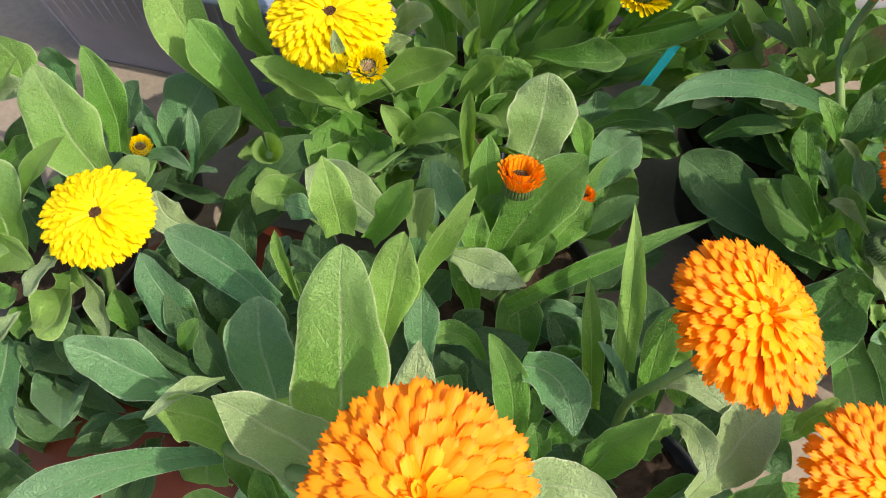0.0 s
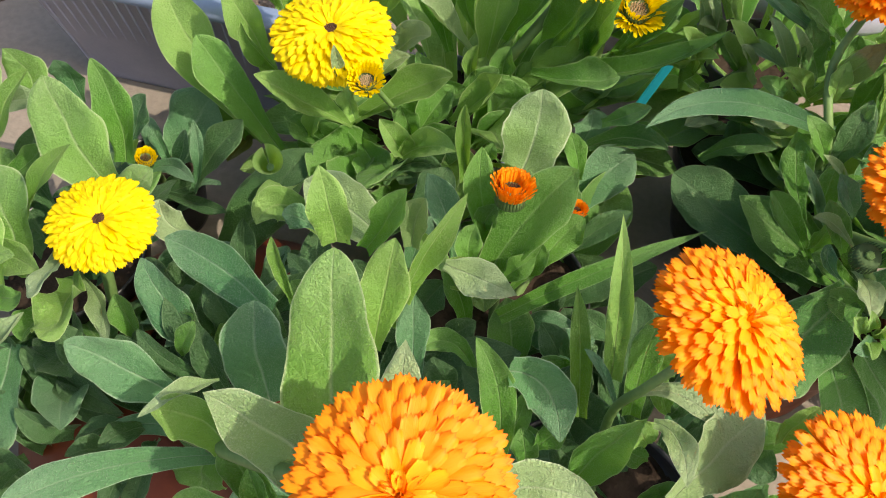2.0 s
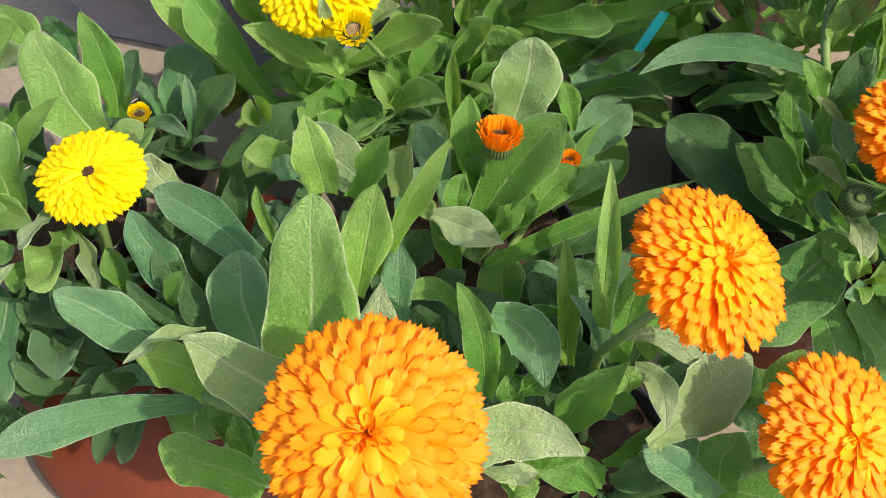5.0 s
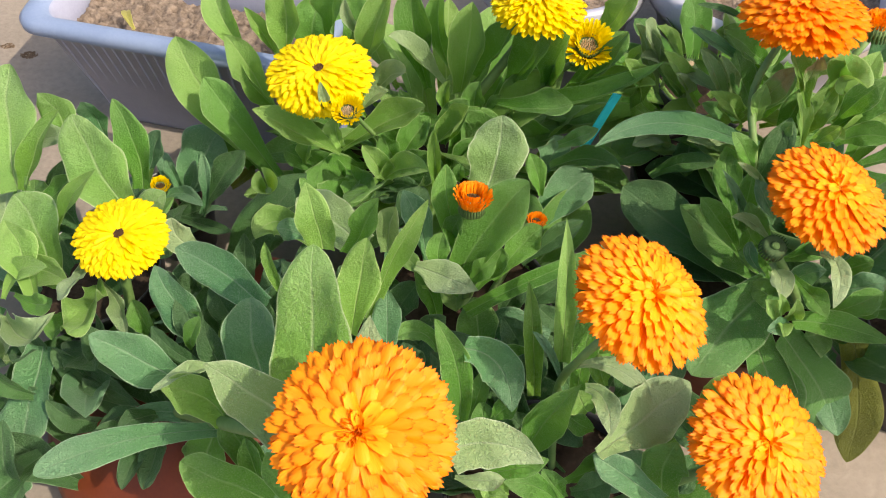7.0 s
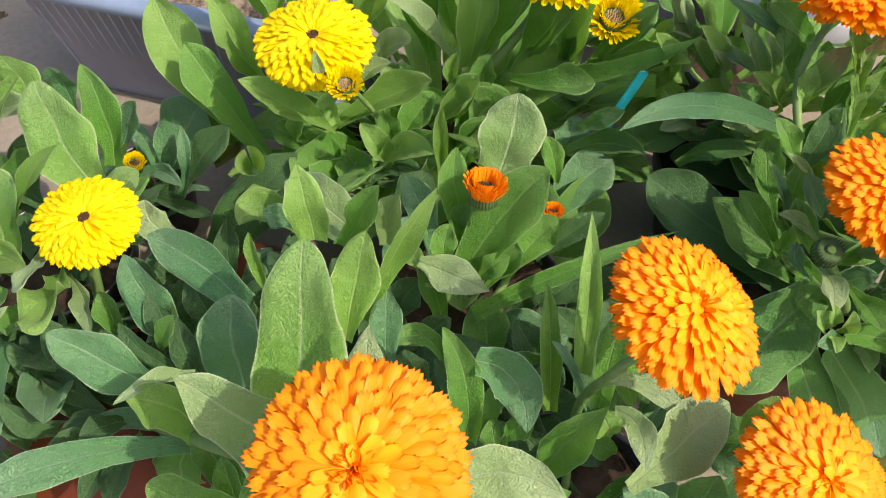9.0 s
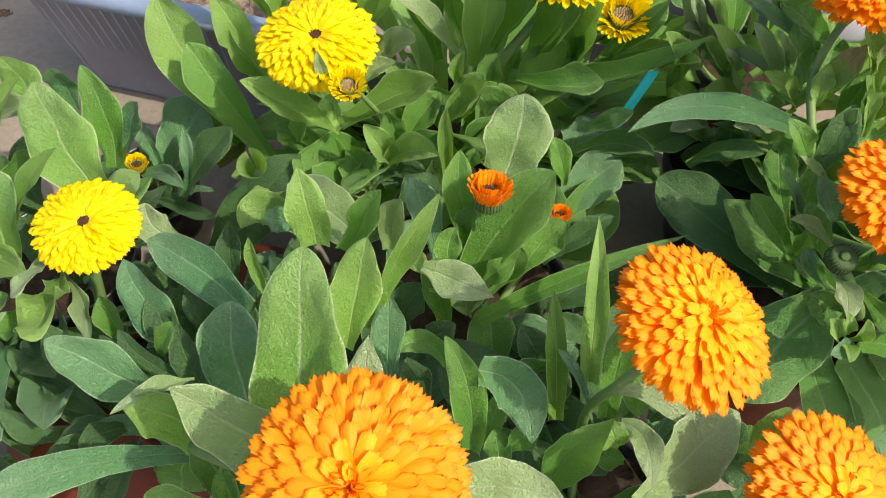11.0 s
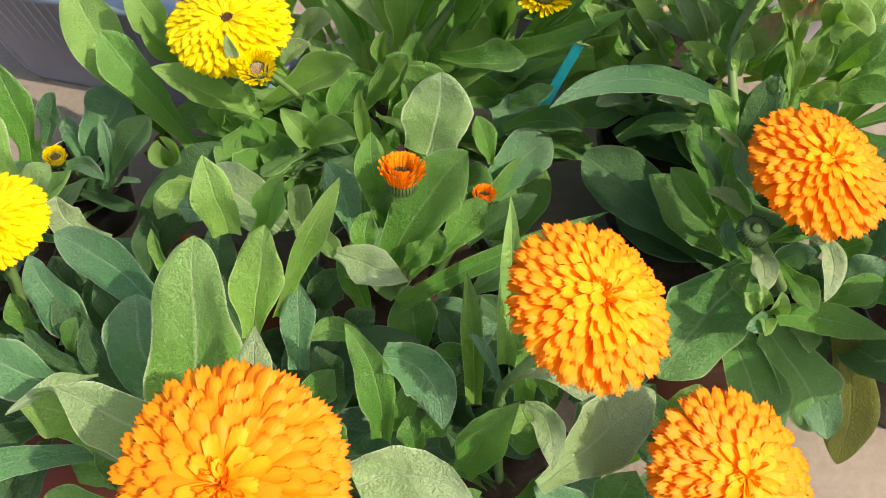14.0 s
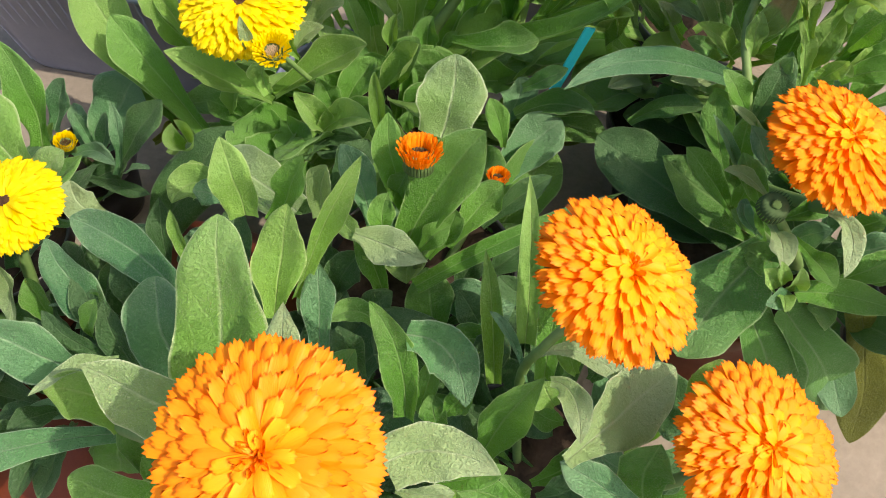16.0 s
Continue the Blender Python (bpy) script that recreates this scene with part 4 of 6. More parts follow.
leaf(middle_plant, (0.0991, 0.3398, 0.0800), (0.1377, 0.3704, 0.1030), 0.0310, "b", mid=(0.1194, 0.3602, 0.0920), cup=0.35, neck=0.5, point=0.45)
leaf(middle_plant, (0.1012, 0.3411, 0.1100), (0.0921, 0.3505, 0.1400), 0.0138, "m", mid=(0.0982, 0.3463, 0.1250), cup=0.5)
leaf(middle_plant, (0.0716, 0.2690, 0.1100), (0.1001, 0.2934, 0.1350), 0.0202, "m", mid=(0.0869, 0.2863, 0.1220), cup=0.5)
leaf(middle_plant, (0.0899, 0.2902, 0.1000), (0.1264, 0.3035, 0.1300), 0.0140, "k", mid=(0.1082, 0.2994, 0.1150), cup=0.6)
leaf(middle_plant, (0.0412, 0.2559, 0.1300), (0.0412, 0.2733, 0.1500), 0.0144, "m", mid=(0.0382, 0.2651, 0.1400), cup=0.6)
leaf(middle_plant, (0.0311, 0.2701, 0.1200), (0.0139, 0.3060, 0.1500), 0.0186, "b", mid=(0.0251, 0.2906, 0.1350), cup=0.5, roll=15)
leaf(middle_plant, (-0.0123, 0.3281, 0.1100), (0.0221, 0.3311, 0.1200), 0.0125, "k", mid=(0.0029, 0.3423, 0.1150), cup=0.5)
leaf(middle_plant, (0.0615, 0.2548, 0.1200), (0.0757, 0.2671, 0.1450), 0.0146, "m", mid=(0.0716, 0.2640, 0.1320), cup=0.6)
leaf(middle_plant, (0.0405, 0.2157, 0.0900), (0.0190, 0.2303, 0.1150), 0.0215, "k")
leaf(middle_plant, (0.0658, 0.2190, 0.0900), (0.0600, 0.2529, 0.1150), 0.0251, "m")
leaf(middle_plant, (0.0721, 0.2333, 0.0900), (0.1135, 0.2515, 0.1000), 0.0173, "k")
leaf(middle_plant, (0.0826, 0.2238, 0.0900), (0.1107, 0.2351, 0.1000), 0.0170, "k")
leaf(middle_plant, (0.0452, 0.2860, 0.1300), (0.0507, 0.2787, 0.1600), 0.0135, "m", cup=0.5)
leaf(middle_plant, (0.0612, 0.2815, 0.1200), (0.0624, 0.2791, 0.1500), 0.0116, "m")
leaf(middle_plant, (0.0261, 0.2305, 0.1000), (0.0448, 0.2343, 0.1200), 0.0147, "k")
leaf(middle_plant, (0.0481, 0.3334, 0.1300), (0.0482, 0.3292, 0.1500), 0.0093, "m")
leaf(middle_plant, (0.0569, 0.2596, 0.1200), (0.0731, 0.2622, 0.1400), 0.0134, "m")
leaf(middle_plant, (0.0126, 0.2461, 0.1000), (0.0272, 0.2507, 0.1300), 0.0190, "k")
leaf(middle_plant, (0.0786, 0.2564, 0.0900), (0.0908, 0.2614, 0.1200), 0.0173, "k")
leaf(middle_plant, (0.0075, 0.2687, 0.1100), (0.0179, 0.2852, 0.1400), 0.0152, "b")
leaf(middle_plant, (0.0036, 0.3073, 0.1100), (0.0242, 0.3318, 0.1250), 0.0220, "k")
leaf(middle_plant, (0.0109, 0.3437, 0.1000), (-0.0113, 0.3412, 0.1100), 0.0192, "k")
leaf(middle_plant, (0.0732, 0.3038, 0.1100), (0.0789, 0.3160, 0.1400), 0.0143, "m")
leaf(middle_plant, (0.0130, 0.2362, 0.0900), (0.0009, 0.2400, 0.1200), 0.0205, "k")
leaf(middle_plant, (0.0118, 0.2545, 0.1000), (0.0050, 0.2654, 0.1200), 0.0174, "k")
leaf(middle_plant, (-0.0085, 0.2549, 0.1100), (-0.0211, 0.2607, 0.1300), 0.0150, "k")
leaf(middle_plant, (0.0933, 0.2728, 0.0800), (0.1207, 0.2866, 0.1000), 0.0217, "k")
leaf(middle_plant, (0.1109, 0.2437, 0.0800), (0.0921, 0.2588, 0.1000), 0.0211, "k")
bud(middle_plant, (0.0575, 0.2765, 0.1740), (0.08, 0.12, 0.98), 0.0092, "orange", 0.62, "dark", "small half-open orange flower", eye=True)
bud(middle_plant, (0.0975, 0.3105, 0.1180), (0.1, 0.05, 0.98), 0.0058, "orange", 0.45, "dark", "small orange bud", eye=True)
stem(middle_plant, [(0.055, 0.26, 0.07), (0.0553, 0.2859, 0.1660)], 0.003, 0.0024)
stem(middle_plant, [(0.06, 0.27, 0.06), (0.0990, 0.3261, 0.1050)], 0.003, 0.0022)
undergrowth(middle_plant, (0.055, 0.265, 0), 20, 0.07, 0.03, 0.06, 13)

yellow_plant = potted("yellow double marigold, bushy, in a blue-grey plastic pot")
pot(yellow_plant, (0.01, 0.415, 0.0), 0.062, 0.08, BLUE_POT, "blue-grey plastic pot")
leaf(yellow_plant, (-0.1130, 0.3150, 0.0450), (-0.0580, 0.3500, 0.1150), 0.0385, "k", mid=(-0.0890, 0.3330, 0.0800), cup=0.25, neck=0.6, wide=0.55, point=0.6)
leaf(yellow_plant, (-0.1270, 0.3830, 0.0600), (-0.1090, 0.3930, 0.0750), 0.0087, "o", mid=(-0.1160, 0.3870, 0.0680), cup=0.4, neck=0.6)
leaf(yellow_plant, (0.1110, 0.3590, 0.1400), (0.1330, 0.3490, 0.1650), 0.0118, "g", mid=(0.1220, 0.3540, 0.1520), cup=0.5, neck=0.5)
leaf(yellow_plant, (0.1190, 0.4260, 0.1300), (0.1770, 0.4050, 0.1750), 0.0118, "m", mid=(0.1490, 0.4080, 0.1520), cup=0.9, neck=0.5, wide=0.5, point=0.9)
leaf(yellow_plant, (0.1260, 0.4210, 0.1400), (0.1520, 0.4140, 0.1900), 0.0136, "m", mid=(0.1390, 0.4160, 0.1650), cup=0.6, neck=0.4, wide=0.55, point=0.75)
leaf(yellow_plant, (0.1060, 0.4250, 0.1300), (0.1110, 0.4150, 0.1850), 0.0153, "m", mid=(0.1070, 0.4190, 0.1570), cup=0.6, neck=0.4)
leaf(yellow_plant, (0.1590, 0.4400, 0.1400), (0.1690, 0.4210, 0.1750), 0.0085, "y", mid=(0.1630, 0.4300, 0.1570), cup=0.8, neck=0.5)
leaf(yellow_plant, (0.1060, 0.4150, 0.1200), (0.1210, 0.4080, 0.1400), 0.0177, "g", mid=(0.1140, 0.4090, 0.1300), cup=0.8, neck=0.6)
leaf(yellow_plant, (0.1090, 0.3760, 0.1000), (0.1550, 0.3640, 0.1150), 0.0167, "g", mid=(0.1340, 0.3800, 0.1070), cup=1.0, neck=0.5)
leaf(yellow_plant, (-0.0340, 0.3520, 0.1650), (-0.0390, 0.3540, 0.1920), 0.0073, "p", mid=(-0.0370, 0.3520, 0.1780), cup=0.6, neck=0.5)
leaf(yellow_plant, (-0.0160, 0.3690, 0.1500), (-0.0140, 0.3670, 0.1780), 0.0099, "y", mid=(-0.0190, 0.3670, 0.1640), cup=0.7)
leaf(yellow_plant, (0.1370, 0.4726, 0.1300), (0.1596, 0.4603, 0.1900), 0.0222, "y", mid=(0.1514, 0.4680, 0.1600), cup=0.85)
leaf(yellow_plant, (0.0823, 0.4792, 0.1500), (0.0772, 0.4465, 0.2050), 0.0186, "y", mid=(0.0741, 0.4603, 0.1780), cup=0.95)
leaf(yellow_plant, (0.1206, 0.4252, 0.0800), (0.0739, 0.3960, 0.1000), 0.0239, "m", mid=(0.0942, 0.4162, 0.0900), cup=0.75)
leaf(yellow_plant, (-0.0942, 0.3820, 0.0850), (-0.1606, 0.4400, 0.1550), 0.0356, "y", mid=(-0.1349, 0.4099, 0.1200), cup=0.75, neck=0.35, wide=0.72, point=0.42)
leaf(yellow_plant, (-0.0831, 0.3667, 0.0900), (-0.1311, 0.3970, 0.1550), 0.0270, "m", mid=(-0.1096, 0.3854, 0.1220), cup=0.75, neck=0.4, wide=0.72, point=0.42)
leaf(yellow_plant, (-0.0923, 0.4077, 0.1200), (-0.1110, 0.4076, 0.1800), 0.0232, "y", mid=(-0.1037, 0.4153, 0.1500), cup=0.95, neck=0.5, wide=0.65, point=0.42)
leaf(yellow_plant, (-0.0802, 0.3996, 0.1200), (-0.1008, 0.3900, 0.1700), 0.0118, "y", mid=(-0.0935, 0.3948, 0.1450), cup=1.25, roll=-20)
leaf(yellow_plant, (-0.0356, 0.3638, 0.1200), (-0.0865, 0.3563, 0.1650), 0.0227, "y", mid=(-0.0641, 0.3621, 0.1420), cup=1.15, roll=12, wide=0.6, point=0.5)
leaf(yellow_plant, (-0.0346, 0.3689, 0.1200), (0.0242, 0.3642, 0.1650), 0.0208, "y", mid=(-0.0022, 0.3742, 0.1420), cup=0.95, neck=0.4, wide=0.65, point=0.45)
leaf(yellow_plant, (-0.0184, 0.3966, 0.1400), (0.0100, 0.3848, 0.1750), 0.0195, "p", mid=(-0.0042, 0.3998, 0.1570), cup=0.65, neck=0.6, wide=0.55, point=0.4)
leaf(yellow_plant, (-0.0286, 0.3407, 0.1500), (-0.0287, 0.3450, 0.1680), 0.0129, "y", mid=(-0.0317, 0.3449, 0.1590), cup=0.75, neck=0.5)
leaf(yellow_plant, (-0.0205, 0.3712, 0.1500), (-0.0012, 0.3755, 0.1680), 0.0106, "p", mid=(-0.0124, 0.3774, 0.1590), cup=0.85)
leaf(yellow_plant, (0.0335, 0.4390, 0.1150), (-0.0032, 0.4246, 0.1750), 0.0183, "p", mid=(0.0111, 0.4384, 0.1450), cup=1.05, roll=25)
leaf(yellow_plant, (0.0426, 0.4409, 0.1100), (0.0497, 0.4371, 0.1900), 0.0273, "y", mid=(0.0477, 0.4425, 0.1500), cup=0.95, neck=0.4, wide=0.72, point=0.42)
leaf(yellow_plant, (0.0548, 0.4461, 0.1200), (0.0822, 0.4207, 0.1950), 0.0230, "m", mid=(0.0690, 0.4323, 0.1570), cup=1.05, roll=-15, point=0.5)
leaf(yellow_plant, (0.0801, 0.4370, 0.1250), (0.0994, 0.4054, 0.2000), 0.0313, "m", mid=(0.0913, 0.4211, 0.1630), cup=0.85, wide=0.6, point=0.45)
leaf(yellow_plant, (0.1014, 0.4287, 0.1200), (0.1116, 0.3941, 0.2000), 0.0203, "m", mid=(0.1075, 0.4149, 0.1600), cup=0.85, point=0.55)
leaf(yellow_plant, (0.1166, 0.4217, 0.1300), (0.1584, 0.4466, 0.1650), 0.0217, "m", mid=(0.1400, 0.4341, 0.1480), cup=0.85)
leaf(yellow_plant, (0.0902, 0.4165, 0.1200), (0.1726, 0.3836, 0.1920), 0.0155, "m", mid=(0.1359, 0.3903, 0.1560), cup=1.15, roll=-15, neck=0.6, wide=0.45, point=0.95)
leaf(yellow_plant, (0.0699, 0.3964, 0.1400), (0.1196, 0.3822, 0.1550), 0.0201, "m", mid=(0.0973, 0.3852, 0.1470), cup=1.15, roll=-10, wide=0.65, point=0.42)
leaf(yellow_plant, (0.0242, 0.3809, 0.1100), (0.0516, 0.3762, 0.1560), 0.0190, "y", mid=(0.0415, 0.3811, 0.1330), cup=1.15, roll=-15, wide=0.68, point=0.42)
leaf(yellow_plant, (-0.0001, 0.3484, 0.1100), (-0.0144, 0.3417, 0.1500), 0.0170, "y", mid=(-0.0083, 0.3455, 0.1300), cup=1.25, roll=15, wide=0.65, point=0.42)
leaf(yellow_plant, (-0.0062, 0.3434, 0.1150), (0.0271, 0.3232, 0.1500), 0.0190, "y", mid=(0.0100, 0.3404, 0.1320), cup=0.95, wide=0.6, point=0.45)
leaf(yellow_plant, (-0.0833, 0.4416, 0.1400), (-0.0826, 0.4609, 0.1900), 0.0281, "y", mid=(-0.0814, 0.4502, 0.1650), cup=0.95, wide=0.6)
leaf(yellow_plant, (-0.0528, 0.4589, 0.1400), (-0.0399, 0.4446, 0.2000), 0.0233, "m", mid=(-0.0479, 0.4522, 0.1700), cup=0.85)
leaf(yellow_plant, (-0.0295, 0.4529, 0.1500), (-0.0358, 0.4403, 0.1900), 0.0097, "p", mid=(-0.0347, 0.4451, 0.1700), cup=1.05)
leaf(yellow_plant, (-0.0274, 0.4465, 0.1300), (-0.0053, 0.4435, 0.2000), 0.0247, "y", mid=(-0.0164, 0.4408, 0.1650), cup=0.95, wide=0.6)
leaf(yellow_plant, (-0.0934, 0.4527, 0.1300), (-0.1059, 0.4413, 0.1800), 0.0131, "y", mid=(-0.1006, 0.4490, 0.1550), cup=1.25, roll=20)
leaf(yellow_plant, (-0.1187, 0.4558, 0.1300), (-0.1434, 0.4842, 0.1700), 0.0227, "y", mid=(-0.1301, 0.4613, 0.1500), cup=0.95)
leaf(yellow_plant, (0.0183, 0.4451, 0.1100), (0.0070, 0.4586, 0.1900), 0.0278, "m", mid=(0.0091, 0.4559, 0.1500), cup=0.85)
leaf(yellow_plant, (0.0345, 0.4675, 0.1100), (0.0304, 0.4565, 0.1900), 0.0178, "m", mid=(0.0254, 0.4630, 0.1500), cup=0.95)
leaf(yellow_plant, (0.0354, 0.4044, 0.1200), (0.0374, 0.4058, 0.1520), 0.0097, "y", mid=(0.0334, 0.4056, 0.1360), cup=1.05)
leaf(yellow_plant, (0.0547, 0.4165, 0.1100), (0.0568, 0.4189, 0.1400), 0.0176, "m", mid=(0.0537, 0.4177, 0.1250), cup=0.85)
leaf(yellow_plant, (0.0009, 0.3748, 0.1000), (0.0232, 0.3933, 0.1300), 0.0211, "m", mid=(0.0121, 0.3861, 0.1150), cup=0.85)
leaf(yellow_plant, (-0.0001, 0.3748, 0.1000), (-0.0062, 0.3670, 0.1350), 0.0170, "m", mid=(-0.0031, 0.3719, 0.1180), cup=0.85)
leaf(yellow_plant, (0.0364, 0.3837, 0.0850), (0.0709, 0.4084, 0.1180), 0.0327, "m", mid=(0.0527, 0.4042, 0.1020), cup=0.75)
leaf(yellow_plant, (0.1002, 0.3805, 0.0850), (0.1104, 0.3990, 0.1100), 0.0238, "b", mid=(0.1114, 0.3928, 0.0980), cup=0.65)
leaf(yellow_plant, (0.1124, 0.3907, 0.0900), (0.1600, 0.3816, 0.1060), 0.0228, "m", mid=(0.1367, 0.3836, 0.0980), cup=1.15, roll=-10)
leaf(yellow_plant, (0.1184, 0.3844, 0.0650), (0.1650, 0.3905, 0.0780), 0.0181, "o", mid=(0.1448, 0.3874, 0.0720), cup=0.75)
leaf(yellow_plant, (0.0732, 0.4894, 0.1500), (0.0599, 0.4526, 0.2000), 0.0151, "y", mid=(0.0650, 0.4705, 0.1750), cup=0.85)
leaf(yellow_plant, (-0.0609, 0.3628, 0.1100), (-0.0519, 0.3620, 0.1350), 0.0132, "y", mid=(-0.0579, 0.3639, 0.1220), cup=0.95)
leaf(yellow_plant, (-0.0396, 0.3585, 0.0900), (-0.0173, 0.3301, 0.1000), 0.0164, "p", mid=(-0.0274, 0.3463, 0.0950), cup=0.75)
leaf(yellow_plant, (0.1308, 0.4308, 0.1300), (0.1634, 0.4269, 0.1500), 0.0128, "y", mid=(0.1491, 0.4268, 0.1400), cup=0.95)
leaf(yellow_plant, (-0.0244, 0.3615, 0.0900), (-0.0690, 0.3648, 0.1100), 0.0227, "m", mid=(-0.0477, 0.3678, 0.1000), cup=0.75)
leaf(yellow_plant, (0.0611, 0.4153, 0.0800), (0.0444, 0.4081, 0.1200), 0.0289, "m", cup=0.75, point=0.45, wide=0.68)
leaf(yellow_plant, (-0.0036, 0.4080, 0.0900), (0.0172, 0.3952, 0.1200), 0.0285, "m", cup=0.75, point=0.45, wide=0.68)
leaf(yellow_plant, (-0.0620, 0.3689, 0.0800), (-0.0523, 0.3576, 0.1100), 0.0279, "m", cup=0.75, point=0.45, wide=0.68)
leaf(yellow_plant, (-0.0226, 0.3563, 0.0900), (-0.0385, 0.3172, 0.1100), 0.0308, "m", cup=0.75, point=0.45, wide=0.68)
leaf(yellow_plant, (-0.0242, 0.3829, 0.0850), (-0.0549, 0.3291, 0.1000), 0.0381, "m", cup=0.75, point=0.45, wide=0.68)
leaf(yellow_plant, (-0.0550, 0.3670, 0.1000), (-0.0757, 0.3655, 0.1200), 0.0173, "m", cup=0.75, point=0.45, wide=0.68)
leaf(yellow_plant, (-0.0311, 0.3682, 0.1000), (-0.0099, 0.3286, 0.1100), 0.0232, "m", cup=0.75, point=0.45, wide=0.68)
leaf(yellow_plant, (-0.0008, 0.3793, 0.0900), (0.0370, 0.3620, 0.1100), 0.0254, "m", cup=0.75, point=0.45, wide=0.68)
leaf(yellow_plant, (0.0394, 0.3852, 0.0800), (0.0673, 0.3882, 0.1100), 0.0283, "m", cup=0.75, point=0.45, wide=0.68)
leaf(yellow_plant, (0.0711, 0.4236, 0.0900), (0.0781, 0.4276, 0.1200), 0.0249, "m", cup=0.75, point=0.45, wide=0.68)
leaf(yellow_plant, (-0.1101, 0.3930, 0.0700), (-0.1188, 0.4111, 0.1100), 0.0293, "m", cup=0.75, point=0.45, wide=0.68)
leaf(yellow_plant, (0.0111, 0.4008, 0.0900), (0.0327, 0.3902, 0.1300), 0.0196, "m", cup=0.75, point=0.45, wide=0.68)
leaf(yellow_plant, (-0.0064, 0.3951, 0.0900), (-0.0106, 0.3838, 0.1300), 0.0174, "m", cup=0.75, point=0.45, wide=0.68)
leaf(yellow_plant, (0.0325, 0.4066, 0.0900), (0.0494, 0.3994, 0.1400), 0.0210, "m", cup=0.75, point=0.45, wide=0.68)
leaf(yellow_plant, (-0.0796, 0.4824, 0.1000), (-0.0666, 0.4975, 0.1500), 0.0322, "m", cup=0.7, point=0.45, wide=0.68)
leaf(yellow_plant, (-0.0487, 0.4961, 0.0900), (-0.0518, 0.5232, 0.1400), 0.0358, "m", cup=0.6, point=0.45, wide=0.68)
curl_leaf(yellow_plant, (-0.0800, 0.3320, 0.1150), (-0.0713, 0.3057, 0.1525), 0.0074, "y")
flower(yellow_plant, (-0.0445, 0.3775, 0.1780), (0.0, -0.12, 0.99), 0.0365, 230, "yellow", "dark", label="yellow double flower", seed=8, dome=0.26, deep=0.26, hole=0.06, bowl=0.14, tuft=0, slim=0.95)
stem(yellow_plant, [(0.0, 0.40, 0.08), (-0.0484, 0.3820, 0.1550)], 0.004, 0.003)
bud(yellow_plant, (-0.0201, 0.3355, 0.1850), (0.05, -0.45, 0.89), 0.0072, "yellow", 0.9, "pale", "small half-open yellow flower", eye=True)
stem(yellow_plant, [(0.0, 0.39, 0.09), (-0.0215, 0.3467, 0.1760)], 0.0018, 0.0014)
flower(yellow_plant, (0.0945, 0.4260, 0.2000), (0.05, 0.1, 0.98), 0.0328, 220, "yellow", "pale", label="yellow double flower among the leaves", seed=9, hole=0.06, bowl=0.1, tuft=0, slim=0.95)
bud(yellow_plant, (0.1289, 0.4222, 0.1700), (0.02, -0.45, 0.89), 0.0110, "yellow", 1.3, "pale", "half-open yellow flower with a withered middle", eye=True)
stem(yellow_plant, [(0.03, 0.42, 0.08), (0.0961, 0.4401, 0.1800)], 0.004, 0.003)
stem(yellow_plant, [(0.03, 0.42, 0.08), (0.1326, 0.4405, 0.1500)], 0.003, 0.0022)
undergrowth(yellow_plant, (0.03, 0.41, 0), 64, 0.095, 0.05, 0.11, 14, "my")

left_plant = potted("yellow double marigold with pale green leaves in a black pot")
pot(left_plant, (-0.200, 0.290, 0.0), 0.046, 0.075, BLACK_POT, "black plastic pot")
leaf(left_plant, (-0.2119, 0.2179, 0.1250), (-0.1686, 0.2057, 0.1500), 0.0187, "p", mid=(-0.1857, 0.1955, 0.1370), cup=1.3, roll=-30, wave=0.3)
leaf(left_plant, (-0.2219, 0.2432, 0.1100), (-0.1886, 0.2310, 0.1250), 0.0139, "m", mid=(-0.2007, 0.2310, 0.1180), cup=0.5)
leaf(left_plant, (-0.2431, 0.3204, 0.0950), (-0.2080, 0.3277, 0.1280), 0.0157, "m", mid=(-0.2240, 0.3245, 0.1120), cup=0.6)
leaf(left_plant, (-0.2117, 0.3142, 0.0850), (-0.2371, 0.3407, 0.1000), 0.0242, "k", mid=(-0.2249, 0.3274, 0.0930), cup=0.5)
leaf(left_plant, (-0.2484, 0.3236, 0.1150), (-0.2552, 0.3873, 0.1700), 0.0421, "f", mid=(-0.2568, 0.3564, 0.1420), cup=0.4, neck=0.55, wide=0.6, point=0.45)
leaf(left_plant, (-0.2433, 0.3236, 0.1150), (-0.2084, 0.3444, 0.1720), 0.0182, "y", mid=(-0.2294, 0.3339, 0.1430), cup=0.7, neck=0.5, wide=0.5, point=0.6)
leaf(left_plant, (-0.1704, 0.3102, 0.1150), (-0.1962, 0.3393, 0.1720), 0.0396, "f", mid=(-0.1858, 0.3237, 0.1430), cup=0.35, neck=0.6, wide=0.5, point=0.5)
leaf(left_plant, (-0.1643, 0.3295, 0.1150), (-0.1759, 0.3545, 0.1720), 0.0229, "m", mid=(-0.1665, 0.3440, 0.1430), cup=0.5, neck=0.6, wide=0.5, point=0.5)
leaf(left_plant, (-0.2302, 0.3622, 0.1150), (-0.2367, 0.3728, 0.1580), 0.0239, "f", mid=(-0.2284, 0.3726, 0.1360), cup=0.4)
leaf(left_plant, (-0.2068, 0.3794, 0.1100), (-0.2112, 0.3757, 0.1480), 0.0203, "b", mid=(-0.2090, 0.3816, 0.1290), cup=0.4)
leaf(left_plant, (-0.2058, 0.2829, 0.1200), (-0.1618, 0.2842, 0.1810), 0.0113, "y", mid=(-0.1868, 0.2851, 0.1510), cup=0.7, neck=0.6, point=0.9)
